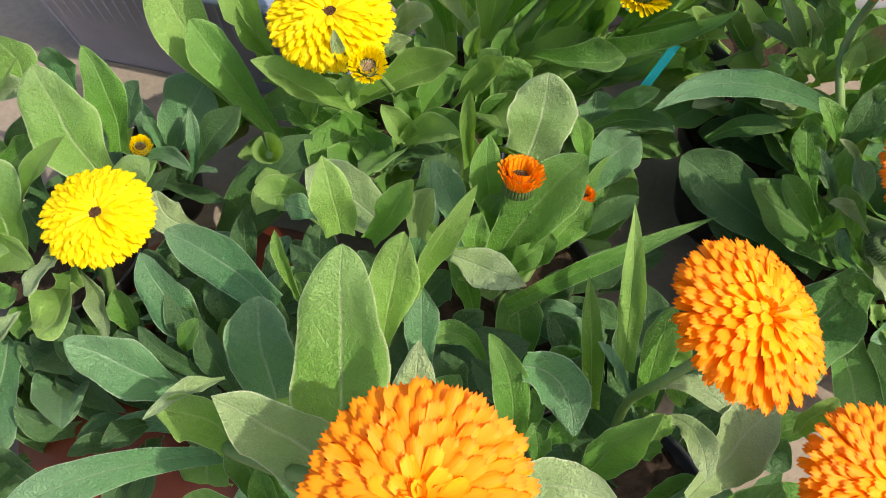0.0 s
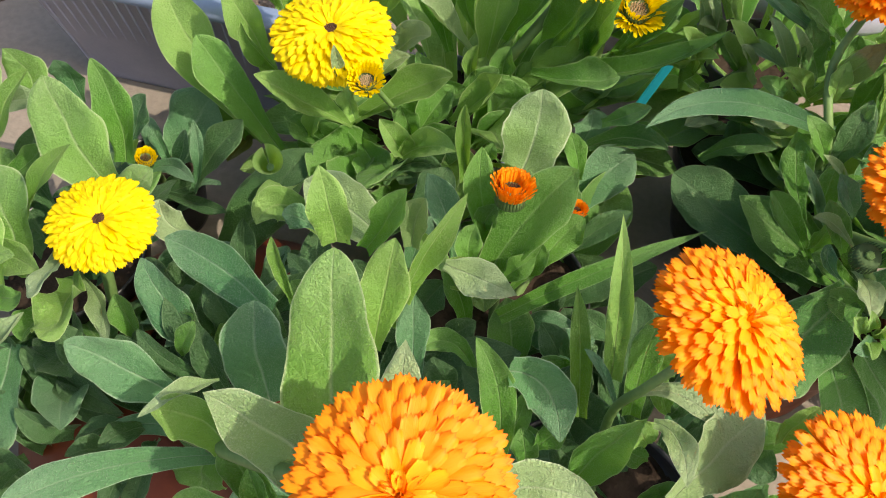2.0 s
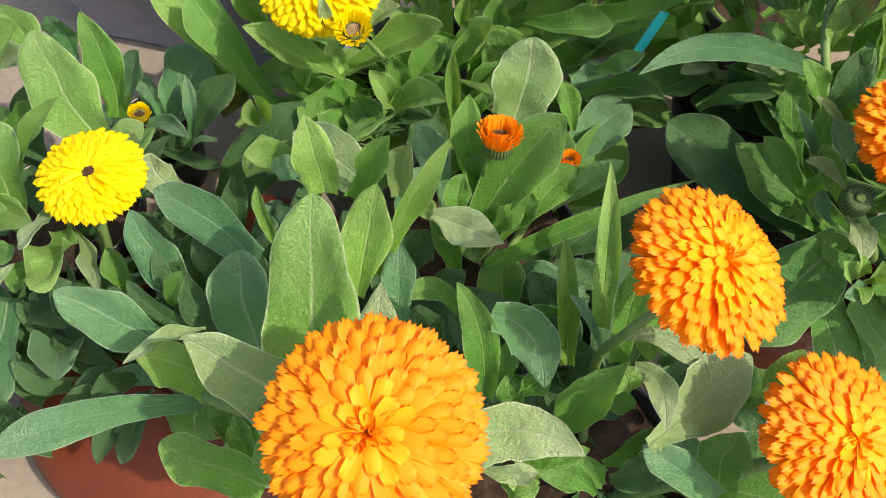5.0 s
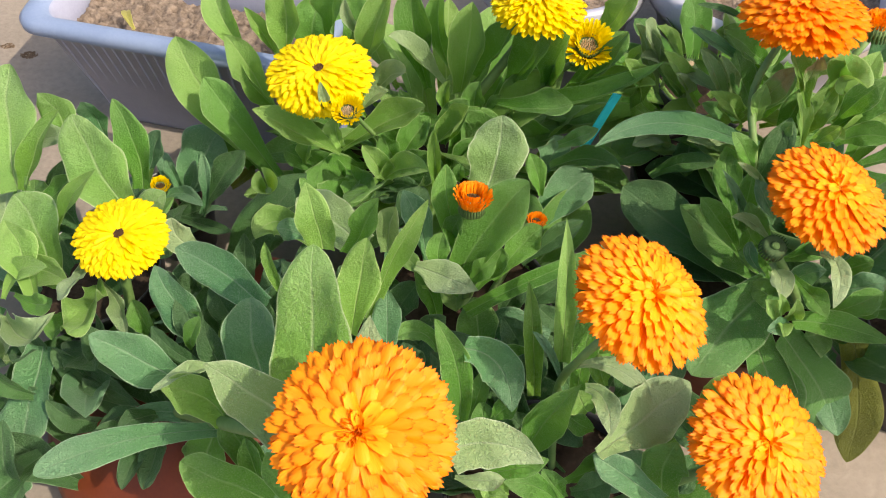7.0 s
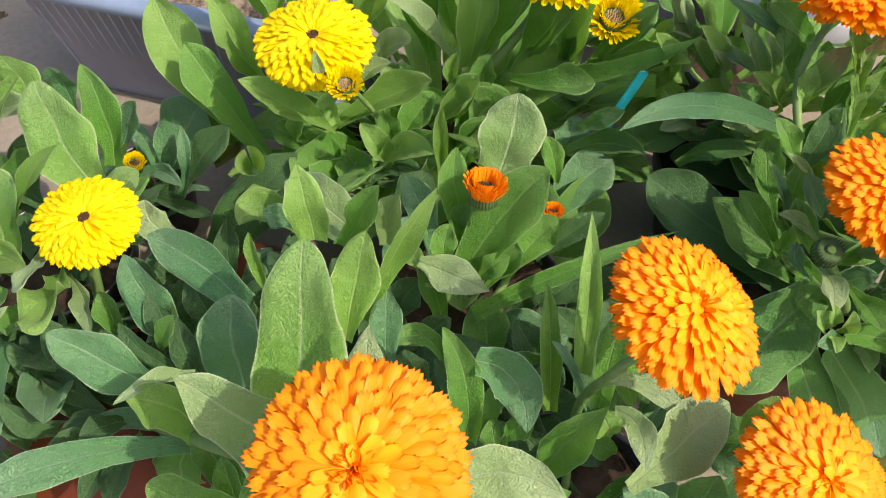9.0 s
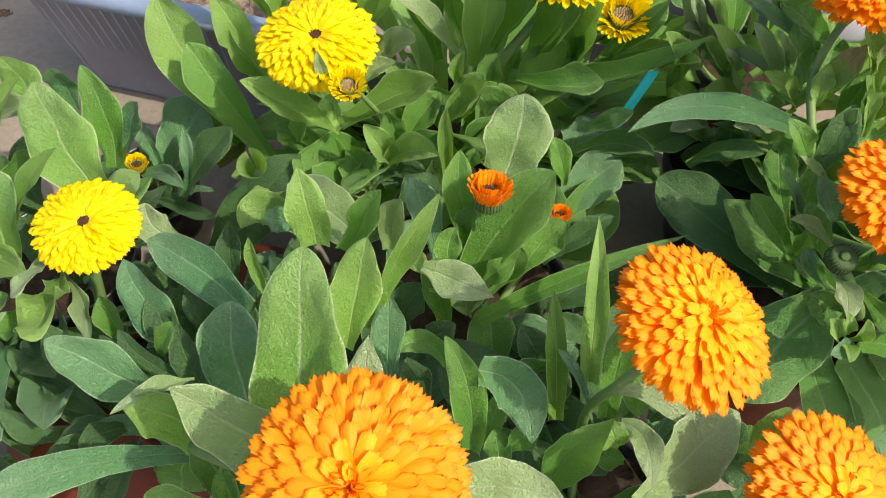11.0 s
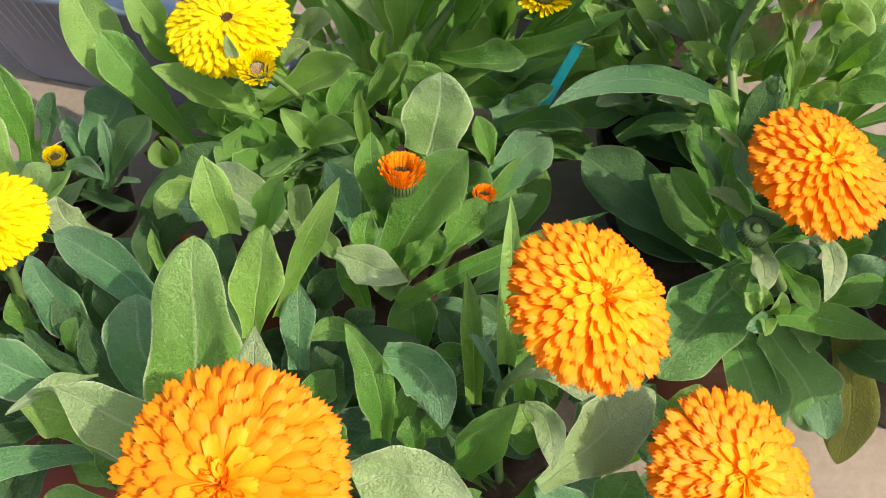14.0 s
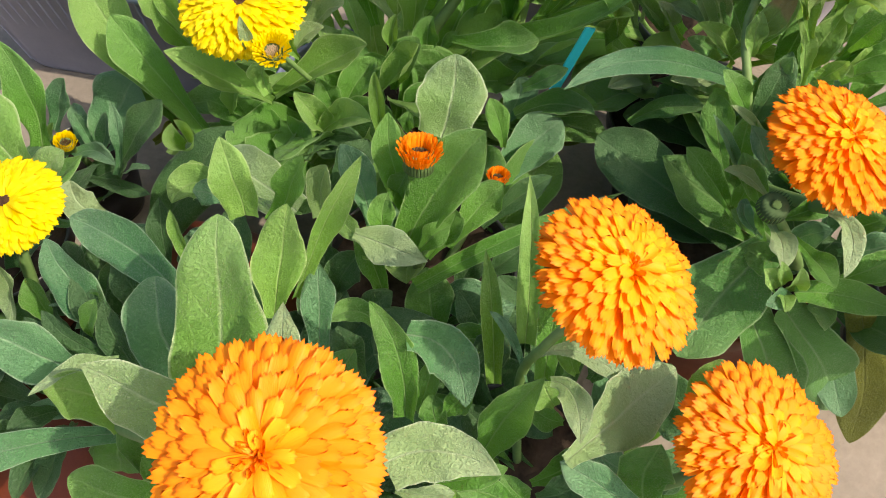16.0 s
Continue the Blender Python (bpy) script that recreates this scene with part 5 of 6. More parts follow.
leaf(left_plant, (-0.2098, 0.2544, 0.1050), (-0.2274, 0.2922, 0.1480), 0.0406, "f", mid=(-0.2109, 0.2748, 0.1260), cup=0.4, neck=0.5, wide=0.6, point=0.45)
leaf(left_plant, (-0.2078, 0.2392, 0.1120), (-0.2213, 0.2668, 0.1520), 0.0254, "y", mid=(-0.2140, 0.2575, 0.1320), cup=0.5, neck=0.4, point=0.5)
leaf(left_plant, (-0.1715, 0.2513, 0.1300), (-0.1665, 0.2118, 0.1520), 0.0148, "p", mid=(-0.1705, 0.2321, 0.1410), cup=0.4, neck=0.6)
leaf(left_plant, (-0.1684, 0.2462, 0.1200), (-0.1604, 0.1955, 0.1450), 0.0254, "y", mid=(-0.1603, 0.2188, 0.1320), cup=0.6, wave=0.6, neck=0.6)
leaf(left_plant, (-0.1663, 0.2492, 0.1200), (-0.1360, 0.2025, 0.1300), 0.0109, "p", mid=(-0.1461, 0.2259, 0.1250), cup=0.7, wave=0.4)
leaf(left_plant, (-0.1501, 0.2827, 0.1080), (-0.1361, 0.3052, 0.1400), 0.0267, "f", mid=(-0.1502, 0.2950, 0.1240), cup=0.4, neck=0.6)
leaf(left_plant, (-0.1045, 0.2785, 0.1120), (-0.1290, 0.2869, 0.1380), 0.0188, "p", mid=(-0.1228, 0.2786, 0.1250), cup=0.4)
leaf(left_plant, (-0.2060, 0.2220, 0.0850), (-0.2100, 0.1580, 0.0600), 0.0327, "b", mid=(-0.2080, 0.1900, 0.0720), cup=0.35, neck=0.6, wide=0.6, point=0.5)
leaf(left_plant, (-0.2074, 0.1671, 0.0600), (-0.2134, 0.1337, 0.0450), 0.0294, "b", mid=(-0.2114, 0.1499, 0.0520), cup=0.4)
leaf(left_plant, (-0.1970, 0.2370, 0.0580), (-0.1650, 0.2010, 0.0680), 0.0209, "b", mid=(-0.1840, 0.2170, 0.0630), cup=0.4)
leaf(left_plant, (-0.1980, 0.2100, 0.0500), (-0.1620, 0.1990, 0.0500), 0.0098, "k", mid=(-0.1820, 0.2050, 0.0500), cup=0.6)
leaf(left_plant, (-0.2270, 0.2392, 0.1100), (-0.1928, 0.2433, 0.1400), 0.0141, "y", mid=(-0.2160, 0.2494, 0.1250), cup=0.6)
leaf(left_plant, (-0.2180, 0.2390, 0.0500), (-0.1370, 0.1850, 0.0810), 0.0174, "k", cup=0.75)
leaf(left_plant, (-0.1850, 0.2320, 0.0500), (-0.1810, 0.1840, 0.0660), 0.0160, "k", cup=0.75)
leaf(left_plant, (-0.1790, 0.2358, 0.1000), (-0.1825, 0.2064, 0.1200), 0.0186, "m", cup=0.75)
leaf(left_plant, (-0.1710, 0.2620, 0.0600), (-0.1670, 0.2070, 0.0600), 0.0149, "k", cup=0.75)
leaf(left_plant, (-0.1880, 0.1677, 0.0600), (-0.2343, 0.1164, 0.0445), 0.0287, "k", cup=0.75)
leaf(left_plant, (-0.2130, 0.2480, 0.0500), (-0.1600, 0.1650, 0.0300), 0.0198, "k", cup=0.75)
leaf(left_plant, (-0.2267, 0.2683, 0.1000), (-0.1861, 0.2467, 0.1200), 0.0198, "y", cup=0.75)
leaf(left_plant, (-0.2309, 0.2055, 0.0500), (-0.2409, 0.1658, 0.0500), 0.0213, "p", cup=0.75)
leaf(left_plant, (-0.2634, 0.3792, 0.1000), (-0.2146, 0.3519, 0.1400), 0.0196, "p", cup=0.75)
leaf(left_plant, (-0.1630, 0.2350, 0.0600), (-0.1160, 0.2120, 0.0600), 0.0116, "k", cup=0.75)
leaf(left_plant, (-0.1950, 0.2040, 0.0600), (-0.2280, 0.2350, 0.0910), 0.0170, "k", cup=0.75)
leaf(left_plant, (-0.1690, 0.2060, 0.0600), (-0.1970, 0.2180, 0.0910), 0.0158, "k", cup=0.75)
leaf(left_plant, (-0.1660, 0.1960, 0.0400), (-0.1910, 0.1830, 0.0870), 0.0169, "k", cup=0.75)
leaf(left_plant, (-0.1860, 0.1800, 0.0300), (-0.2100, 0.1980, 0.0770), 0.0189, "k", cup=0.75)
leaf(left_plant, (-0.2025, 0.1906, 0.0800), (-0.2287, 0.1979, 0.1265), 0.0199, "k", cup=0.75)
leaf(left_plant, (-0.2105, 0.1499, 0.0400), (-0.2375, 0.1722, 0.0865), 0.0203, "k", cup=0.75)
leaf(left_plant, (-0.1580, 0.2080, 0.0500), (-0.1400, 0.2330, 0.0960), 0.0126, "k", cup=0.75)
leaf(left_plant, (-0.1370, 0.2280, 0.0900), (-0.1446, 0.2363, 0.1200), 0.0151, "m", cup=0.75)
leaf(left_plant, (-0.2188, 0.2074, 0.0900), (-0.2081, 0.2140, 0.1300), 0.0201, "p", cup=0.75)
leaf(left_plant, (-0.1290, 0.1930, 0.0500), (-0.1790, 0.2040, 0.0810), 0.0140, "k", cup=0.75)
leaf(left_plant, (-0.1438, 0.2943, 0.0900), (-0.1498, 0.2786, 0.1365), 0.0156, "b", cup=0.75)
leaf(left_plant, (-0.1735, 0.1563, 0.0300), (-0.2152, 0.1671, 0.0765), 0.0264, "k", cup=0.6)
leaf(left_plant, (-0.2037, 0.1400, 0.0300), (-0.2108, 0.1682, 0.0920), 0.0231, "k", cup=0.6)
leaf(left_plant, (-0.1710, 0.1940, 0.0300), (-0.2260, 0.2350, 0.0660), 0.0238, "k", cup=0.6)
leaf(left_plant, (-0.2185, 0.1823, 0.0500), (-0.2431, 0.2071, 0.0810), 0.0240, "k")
leaf(left_plant, (-0.2320, 0.3100, 0.0800), (-0.2510, 0.3474, 0.1000), 0.0330, "m", cup=0.5)
leaf(left_plant, (-0.2585, 0.3111, 0.0800), (-0.2714, 0.3507, 0.1000), 0.0332, "p", cup=0.5)
leaf(left_plant, (-0.2265, 0.3230, 0.0800), (-0.2281, 0.3610, 0.1110), 0.0201, "k", cup=0.5)
flower(left_plant, (-0.1495, 0.2620, 0.1470), (0.02, -0.14, 0.99), 0.0298, 200, "yellow", "dark", label="yellow double flower with a dark eye", seed=10, dome=0.24, deep=0.20, hole=0.065, bowl=0.30, tuft=0, slim=1.0)
stem(left_plant, [(-0.165, 0.26, 0.07), (-0.1595, 0.2709, 0.1300)], 0.0035, 0.003)
undergrowth(left_plant, (-0.200, 0.27, 0), 29, 0.08, 0.03, 0.07, 15)

small_plant = potted("small marigold seedling with dull blue-green leaves in a black pot")
pot(small_plant, (-0.172, 0.377, 0.0), 0.030, 0.055, BLACK_POT, "small black plastic pot")
leaf(small_plant, (-0.1520, 0.3720, 0.0700), (-0.1300, 0.3970, 0.1050), 0.0429, "b", mid=(-0.1440, 0.3860, 0.0880), cup=0.3, point=0.35, neck=0.5)
leaf(small_plant, (-0.1340, 0.3490, 0.0800), (-0.1010, 0.3640, 0.1200), 0.0211, "k", mid=(-0.1200, 0.3550, 0.1000), cup=0.4, neck=0.4)
leaf(small_plant, (-0.1340, 0.3380, 0.0800), (-0.1300, 0.3570, 0.1250), 0.0079, "b", mid=(-0.1280, 0.3460, 0.1020), cup=0.6, neck=0.6)
leaf(small_plant, (-0.1650, 0.3520, 0.0800), (-0.1290, 0.3300, 0.1000), 0.0110, "b", mid=(-0.1480, 0.3490, 0.0900), cup=0.5, neck=0.6)
leaf(small_plant, (-0.1550, 0.3430, 0.0700), (-0.1090, 0.3200, 0.0850), 0.0095, "k", mid=(-0.1300, 0.3300, 0.0780), cup=0.5, neck=0.5)
leaf(small_plant, (-0.1560, 0.3620, 0.0800), (-0.1640, 0.3710, 0.1000), 0.0090, "b", mid=(-0.1610, 0.3680, 0.0900), cup=0.6, neck=0.6)
leaf(small_plant, (-0.1840, 0.3740, 0.0800), (-0.1670, 0.3790, 0.1200), 0.0180, "b", mid=(-0.1750, 0.3800, 0.1000), cup=0.4, neck=0.6)
leaf(small_plant, (-0.1660, 0.3460, 0.0600), (-0.1310, 0.3480, 0.0800), 0.0167, "k", mid=(-0.1480, 0.3470, 0.0700), cup=0.5, neck=0.5)
leaf(small_plant, (-0.1750, 0.3420, 0.1000), (-0.1550, 0.3360, 0.1280), 0.0077, "y", mid=(-0.1640, 0.3390, 0.1140), cup=0.5, neck=0.6)
leaf(small_plant, (-0.1550, 0.3570, 0.0700), (-0.1390, 0.3610, 0.1100), 0.0112, "b", mid=(-0.1450, 0.3610, 0.0900), cup=0.5, neck=0.5)
bud(small_plant, (-0.1610, 0.3450, 0.1000), (0.3, -0.2, 0.93), 0.0062, "yellow", 0.4, "dark", "small yellow bud with a dark eye", eye=True)
stem(small_plant, [(-0.170, 0.372, 0.045), (-0.1625, 0.3500, 0.0940)], 0.0025, 0.002)
undergrowth(small_plant, (-0.172, 0.368, 0), 8, 0.03, 0.04, 0.06, 16, "b", (0.025, 0.045))

tall_plant = potted("tall orange double marigold with broad dark leaves in a black pot")
pot(tall_plant, (0.225, 0.395, 0.0), 0.055, 0.085, BLACK_POT, "glossy black plastic pot")
leaf(tall_plant, (0.2380, 0.4010, 0.1700), (0.1840, 0.3880, 0.2150), 0.0081, "b", mid=(0.2120, 0.3950, 0.1920), cup=0.7, neck=0.4, point=0.8)
leaf(tall_plant, (0.2370, 0.3950, 0.1500), (0.2170, 0.3910, 0.1950), 0.0189, "g", mid=(0.2260, 0.3930, 0.1720), cup=0.3, neck=0.6)
leaf(tall_plant, (0.2450, 0.4070, 0.1700), (0.2080, 0.3980, 0.2050), 0.0177, "m", mid=(0.2280, 0.4020, 0.1880), cup=0.6, neck=0.4)
leaf(tall_plant, (0.2280, 0.3780, 0.1500), (0.2470, 0.3680, 0.2000), 0.0161, "f", mid=(0.2400, 0.3740, 0.1750), cup=0.7, neck=0.4, wide=0.7, point=0.5)
leaf(tall_plant, (0.2650, 0.3890, 0.1700), (0.2540, 0.3840, 0.2050), 0.0206, "y", mid=(0.2590, 0.3900, 0.1880), cup=0.4, neck=0.6, wide=0.75, point=0.35)
leaf(tall_plant, (0.2860, 0.3910, 0.1500), (0.2860, 0.3850, 0.1900), 0.0197, "y", mid=(0.2850, 0.3890, 0.1700), cup=0.5, neck=0.5)
leaf(tall_plant, (0.2660, 0.3640, 0.1500), (0.2570, 0.3630, 0.1850), 0.0109, "m", mid=(0.2600, 0.3640, 0.1670), cup=0.7, neck=0.6)
leaf(tall_plant, (0.2710, 0.3610, 0.1500), (0.2820, 0.3460, 0.1650), 0.0106, "y", mid=(0.2790, 0.3600, 0.1570), cup=0.6, neck=0.5)
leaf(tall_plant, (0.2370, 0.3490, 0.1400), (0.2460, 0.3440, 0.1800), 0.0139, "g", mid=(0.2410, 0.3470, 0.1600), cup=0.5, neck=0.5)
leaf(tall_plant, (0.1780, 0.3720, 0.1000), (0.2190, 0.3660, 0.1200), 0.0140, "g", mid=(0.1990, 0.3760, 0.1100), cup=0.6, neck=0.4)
leaf(tall_plant, (0.2240, 0.3380, 0.1100), (0.2090, 0.3300, 0.1700), 0.0186, "m", mid=(0.2170, 0.3360, 0.1400), cup=0.5, neck=0.5)
leaf(tall_plant, (0.2281, 0.3372, 0.1650), (0.1307, 0.3394, 0.1600), 0.0165, "b", mid=(0.1762, 0.3592, 0.1625), cup=0.3, neck=0.5, wide=0.45, point=0.75)
leaf(tall_plant, (0.2316, 0.2828, 0.1000), (0.1529, 0.3380, 0.1250), 0.0360, "k", mid=(0.1872, 0.3155, 0.1130), cup=0.5, neck=0.5, wide=0.62, point=0.42)
leaf(tall_plant, (0.2429, 0.3568, 0.0800), (0.1762, 0.3845, 0.0950), 0.0258, "k", mid=(0.2096, 0.3813, 0.0880), cup=0.5)
leaf(tall_plant, (0.2186, 0.3043, 0.1300), (0.2088, 0.3342, 0.1650), 0.0179, "m", mid=(0.2127, 0.3218, 0.1470), cup=0.6)
leaf(tall_plant, (0.2226, 0.2860, 0.1200), (0.1894, 0.2945, 0.1650), 0.0161, "m", mid=(0.2065, 0.2943, 0.1420), cup=0.6, point=0.5)
leaf(tall_plant, (0.2257, 0.2871, 0.1400), (0.1946, 0.2836, 0.1990), 0.0060, "b", mid=(0.2097, 0.2874, 0.1690), cup=0.6, point=0.9)
leaf(tall_plant, (0.2267, 0.2628, 0.1600), (0.1975, 0.2631, 0.1850), 0.0071, "p", mid=(0.2137, 0.2701, 0.1720), cup=0.6)
leaf(tall_plant, (0.2290, 0.2945, 0.1700), (0.1987, 0.2847, 0.2050), 0.0052, "p", mid=(0.2138, 0.2916, 0.1880), cup=0.6, point=0.9)
leaf(tall_plant, (0.2226, 0.2506, 0.1500), (0.2156, 0.2659, 0.1620), 0.0079, "b", mid=(0.2145, 0.2598, 0.1560), cup=0.6)
leaf(tall_plant, (0.2216, 0.2486, 0.1650), (0.2185, 0.2172, 0.1760), 0.0117, "p", mid=(0.2226, 0.2334, 0.1700), cup=0.5, neck=0.4)
leaf(tall_plant, (0.2370, 0.2366, 0.1900), (0.2419, 0.2090, 0.1800), 0.0107, "p", mid=(0.2471, 0.2294, 0.1850), cup=0.5, neck=0.4, point=0.7)
leaf(tall_plant, (0.2338, 0.2435, 0.1600), (0.2438, 0.2130, 0.1660), 0.0124, "m", mid=(0.2398, 0.2282, 0.1630), cup=0.6)
leaf(tall_plant, (0.2559, 0.2332, 0.1400), (0.2874, 0.2433, 0.1500), 0.0148, "m", mid=(0.2711, 0.2372, 0.1450), cup=0.5)
leaf(tall_plant, (0.2338, 0.2627, 0.1500), (0.2632, 0.2759, 0.1520), 0.0126, "m", mid=(0.2480, 0.2678, 0.1510), cup=0.6)
leaf(tall_plant, (0.2231, 0.3607, 0.1700), (0.2387, 0.3512, 0.2160), 0.0146, "d", mid=(0.2314, 0.3549, 0.1930), cup=0.6, wave=0.4)
leaf(tall_plant, (0.2517, 0.3466, 0.1900), (0.2297, 0.3434, 0.2360), 0.0147, "y", mid=(0.2417, 0.3491, 0.2130), cup=0.8)
leaf(tall_plant, (0.2507, 0.3558, 0.1900), (0.2440, 0.3382, 0.2360), 0.0120, "d", mid=(0.2468, 0.3470, 0.2130), cup=0.6, wave=0.5)
leaf(tall_plant, (0.2639, 0.3517, 0.1900), (0.2753, 0.3357, 0.2150), 0.0226, "y", mid=(0.2732, 0.3590, 0.2020), cup=0.8, wave=0.4)
leaf(tall_plant, (0.2880, 0.3766, 0.1500), (0.3157, 0.3729, 0.1800), 0.0258, "y", mid=(0.2993, 0.3737, 0.1650), cup=0.5)
leaf(tall_plant, (0.2839, 0.3583, 0.1500), (0.3124, 0.3452, 0.1700), 0.0167, "m", mid=(0.2971, 0.3564, 0.1600), cup=0.6)
leaf(tall_plant, (0.2615, 0.3543, 0.1500), (0.2426, 0.3499, 0.2000), 0.0107, "y", mid=(0.2556, 0.3536, 0.1750), cup=0.7)
leaf(tall_plant, (0.2586, 0.3362, 0.1700), (0.2679, 0.3313, 0.1900), 0.0103, "y", mid=(0.2657, 0.3353, 0.1800), cup=0.7)
leaf(tall_plant, (0.2636, 0.3645, 0.1500), (0.2741, 0.3701, 0.1900), 0.0182, "m", mid=(0.2719, 0.3708, 0.1700), cup=0.7)
leaf(tall_plant, (0.2309, 0.3288, 0.1400), (0.2475, 0.3496, 0.1800), 0.0179, "k", mid=(0.2402, 0.3392, 0.1600), cup=0.6)
leaf(tall_plant, (0.2405, 0.4003, 0.1600), (0.2083, 0.4072, 0.2000), 0.0219, "m", mid=(0.2285, 0.4119, 0.1800), cup=0.6)
leaf(tall_plant, (0.2365, 0.3974, 0.1700), (0.1890, 0.4083, 0.2000), 0.0075, "b", mid=(0.2122, 0.4059, 0.1850), cup=0.6)
leaf(tall_plant, (0.2196, 0.3830, 0.2200), (0.1861, 0.3975, 0.2250), 0.0049, "k", mid=(0.2044, 0.3923, 0.2230), cup=0.6)
leaf(tall_plant, (0.2824, 0.3915, 0.1900), (0.2889, 0.3962, 0.2200), 0.0099, "p", mid=(0.2836, 0.3918, 0.2050), cup=0.6)
leaf(tall_plant, (0.2841, 0.3712, 0.1500), (0.3141, 0.3803, 0.1900), 0.0220, "m")
leaf(tall_plant, (0.2860, 0.3635, 0.1500), (0.3240, 0.3647, 0.1700), 0.0220, "y")
leaf(tall_plant, (0.2782, 0.3759, 0.1600), (0.3019, 0.3899, 0.2000), 0.0197, "y")
leaf(tall_plant, (0.2633, 0.3650, 0.1500), (0.2742, 0.3680, 0.1900), 0.0176, "y", cup=0.7)
leaf(tall_plant, (0.2527, 0.3695, 0.1400), (0.2627, 0.3791, 0.1800), 0.0180, "m")
leaf(tall_plant, (0.3031, 0.3934, 0.1400), (0.3390, 0.3713, 0.1500), 0.0221, "m")
leaf(tall_plant, (0.3071, 0.4094, 0.1700), (0.3220, 0.4089, 0.2000), 0.0180, "b")
leaf(tall_plant, (0.2471, 0.3907, 0.1400), (0.2451, 0.3877, 0.1900), 0.0160, "m", roll=20)
leaf(tall_plant, (0.2677, 0.3900, 0.1800), (0.2720, 0.3778, 0.2200), 0.0151, "p")
leaf(tall_plant, (0.2356, 0.3314, 0.1000), (0.2140, 0.3064, 0.1100), 0.0179, "m")
leaf(tall_plant, (0.2506, 0.2706, 0.1200), (0.2574, 0.2568, 0.1500), 0.0141, "b")
leaf(tall_plant, (0.2760, 0.2717, 0.1300), (0.2860, 0.2647, 0.1500), 0.0140, "m")
leaf(tall_plant, (0.2169, 0.2919, 0.1500), (0.2144, 0.2957, 0.1900), 0.0138, "m")
leaf(tall_plant, (0.2259, 0.2691, 0.1500), (0.2098, 0.2790, 0.1800), 0.0141, "m")
leaf(tall_plant, (0.2302, 0.2843, 0.1600), (0.2130, 0.2871, 0.1900), 0.0119, "b")
leaf(tall_plant, (0.2217, 0.2914, 0.1200), (0.2216, 0.2857, 0.1600), 0.0127, "m")
leaf(tall_plant, (0.2281, 0.3290, 0.1500), (0.2097, 0.3353, 0.1800), 0.0129, "m")
leaf(tall_plant, (0.2296, 0.3548, 0.1700), (0.2269, 0.3551, 0.2000), 0.0116, "y")
leaf(tall_plant, (0.2682, 0.3356, 0.1400), (0.2409, 0.3206, 0.1800), 0.0117, "m")
leaf(tall_plant, (0.2808, 0.3610, 0.1700), (0.2907, 0.3497, 0.2100), 0.0172, "m")
leaf(tall_plant, (0.2703, 0.3728, 0.1900), (0.2614, 0.3486, 0.2300), 0.0139, "m")
leaf(tall_plant, (0.2304, 0.3312, 0.1200), (0.2227, 0.3103, 0.1700), 0.0090, "y")
leaf(tall_plant, (0.2320, 0.2630, 0.1300), (0.2108, 0.2685, 0.1500), 0.0112, "m")
leaf(tall_plant, (0.2421, 0.2929, 0.0900), (0.1752, 0.3304, 0.0920), 0.0324, "k")
flower(tall_plant, (0.2404, 0.2577, 0.2100), (0.25, -0.1, 0.96), 0.0345, 196, label="orange double flower", seed=12, young=0.5)
stem(tall_plant, [(0.225, 0.35, 0.085), (0.2525, 0.2627, 0.1600), (0.2454, 0.2603, 0.1900)], 0.004, 0.003)
flower(tall_plant, (0.2399, 0.3696, 0.2400), (0.0, 0.15, 0.98), 0.0378, 200, label="orange double flower on the tallest stem", seed=13, slim=1.2)
stem(tall_plant, [(0.225, 0.36, 0.085), (0.2282, 0.3330, 0.1500), (0.2238, 0.3624, 0.1900), (0.2466, 0.3887, 0.2250)], 0.0026, 0.0022)
bud(tall_plant, (0.2127, 0.2354, 0.1950), (0.05, -0.3, 0.95), 0.0067, "yellow", 0, "green", "closed green bud")
stem(tall_plant, [(0.22, 0.35, 0.085), (0.2437, 0.2498, 0.1300), (0.2195, 0.2463, 0.1780)], 0.003, 0.0024)
bud(tall_plant, (0.2884, 0.3799, 0.2250), (0.0, 0.0, 1.0), 0.0092, "orange", 0.2, "orange", "orange bud")
stem(tall_plant, [(0.23, 0.36, 0.085), (0.2970, 0.3985, 0.2050)], 0.003, 0.0024)
undergrowth(tall_plant, (0.305, 0.38, 0), 14, 0.05, 0.07, 0.14, 27, "m")
undergrowth(tall_plant, (0.265, 0.35, 0), 9, 0.03, 0.06, 0.09, 17)

right_plant = potted("marigold with drooping leaves in a terracotta-coloured plastic pot")
pot(right_plant, (0.225, 0.285, 0.0), 0.054, 0.085, RED_POT, "reddish-brown plastic pot")
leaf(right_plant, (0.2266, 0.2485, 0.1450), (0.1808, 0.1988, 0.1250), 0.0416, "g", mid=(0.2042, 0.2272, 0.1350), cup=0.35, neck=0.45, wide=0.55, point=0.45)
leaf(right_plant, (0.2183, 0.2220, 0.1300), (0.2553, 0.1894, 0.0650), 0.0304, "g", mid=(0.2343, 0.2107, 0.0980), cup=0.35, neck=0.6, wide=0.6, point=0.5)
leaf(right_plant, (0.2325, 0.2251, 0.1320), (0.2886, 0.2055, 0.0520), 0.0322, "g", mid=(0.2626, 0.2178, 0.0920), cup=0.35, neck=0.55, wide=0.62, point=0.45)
leaf(right_plant, (0.2870, 0.2441, 0.1000), (0.3016, 0.2024, 0.0200), 0.0290, "o", mid=(0.2999, 0.2247, 0.0600), cup=0.25, neck=0.6, wide=0.6, point=0.42)
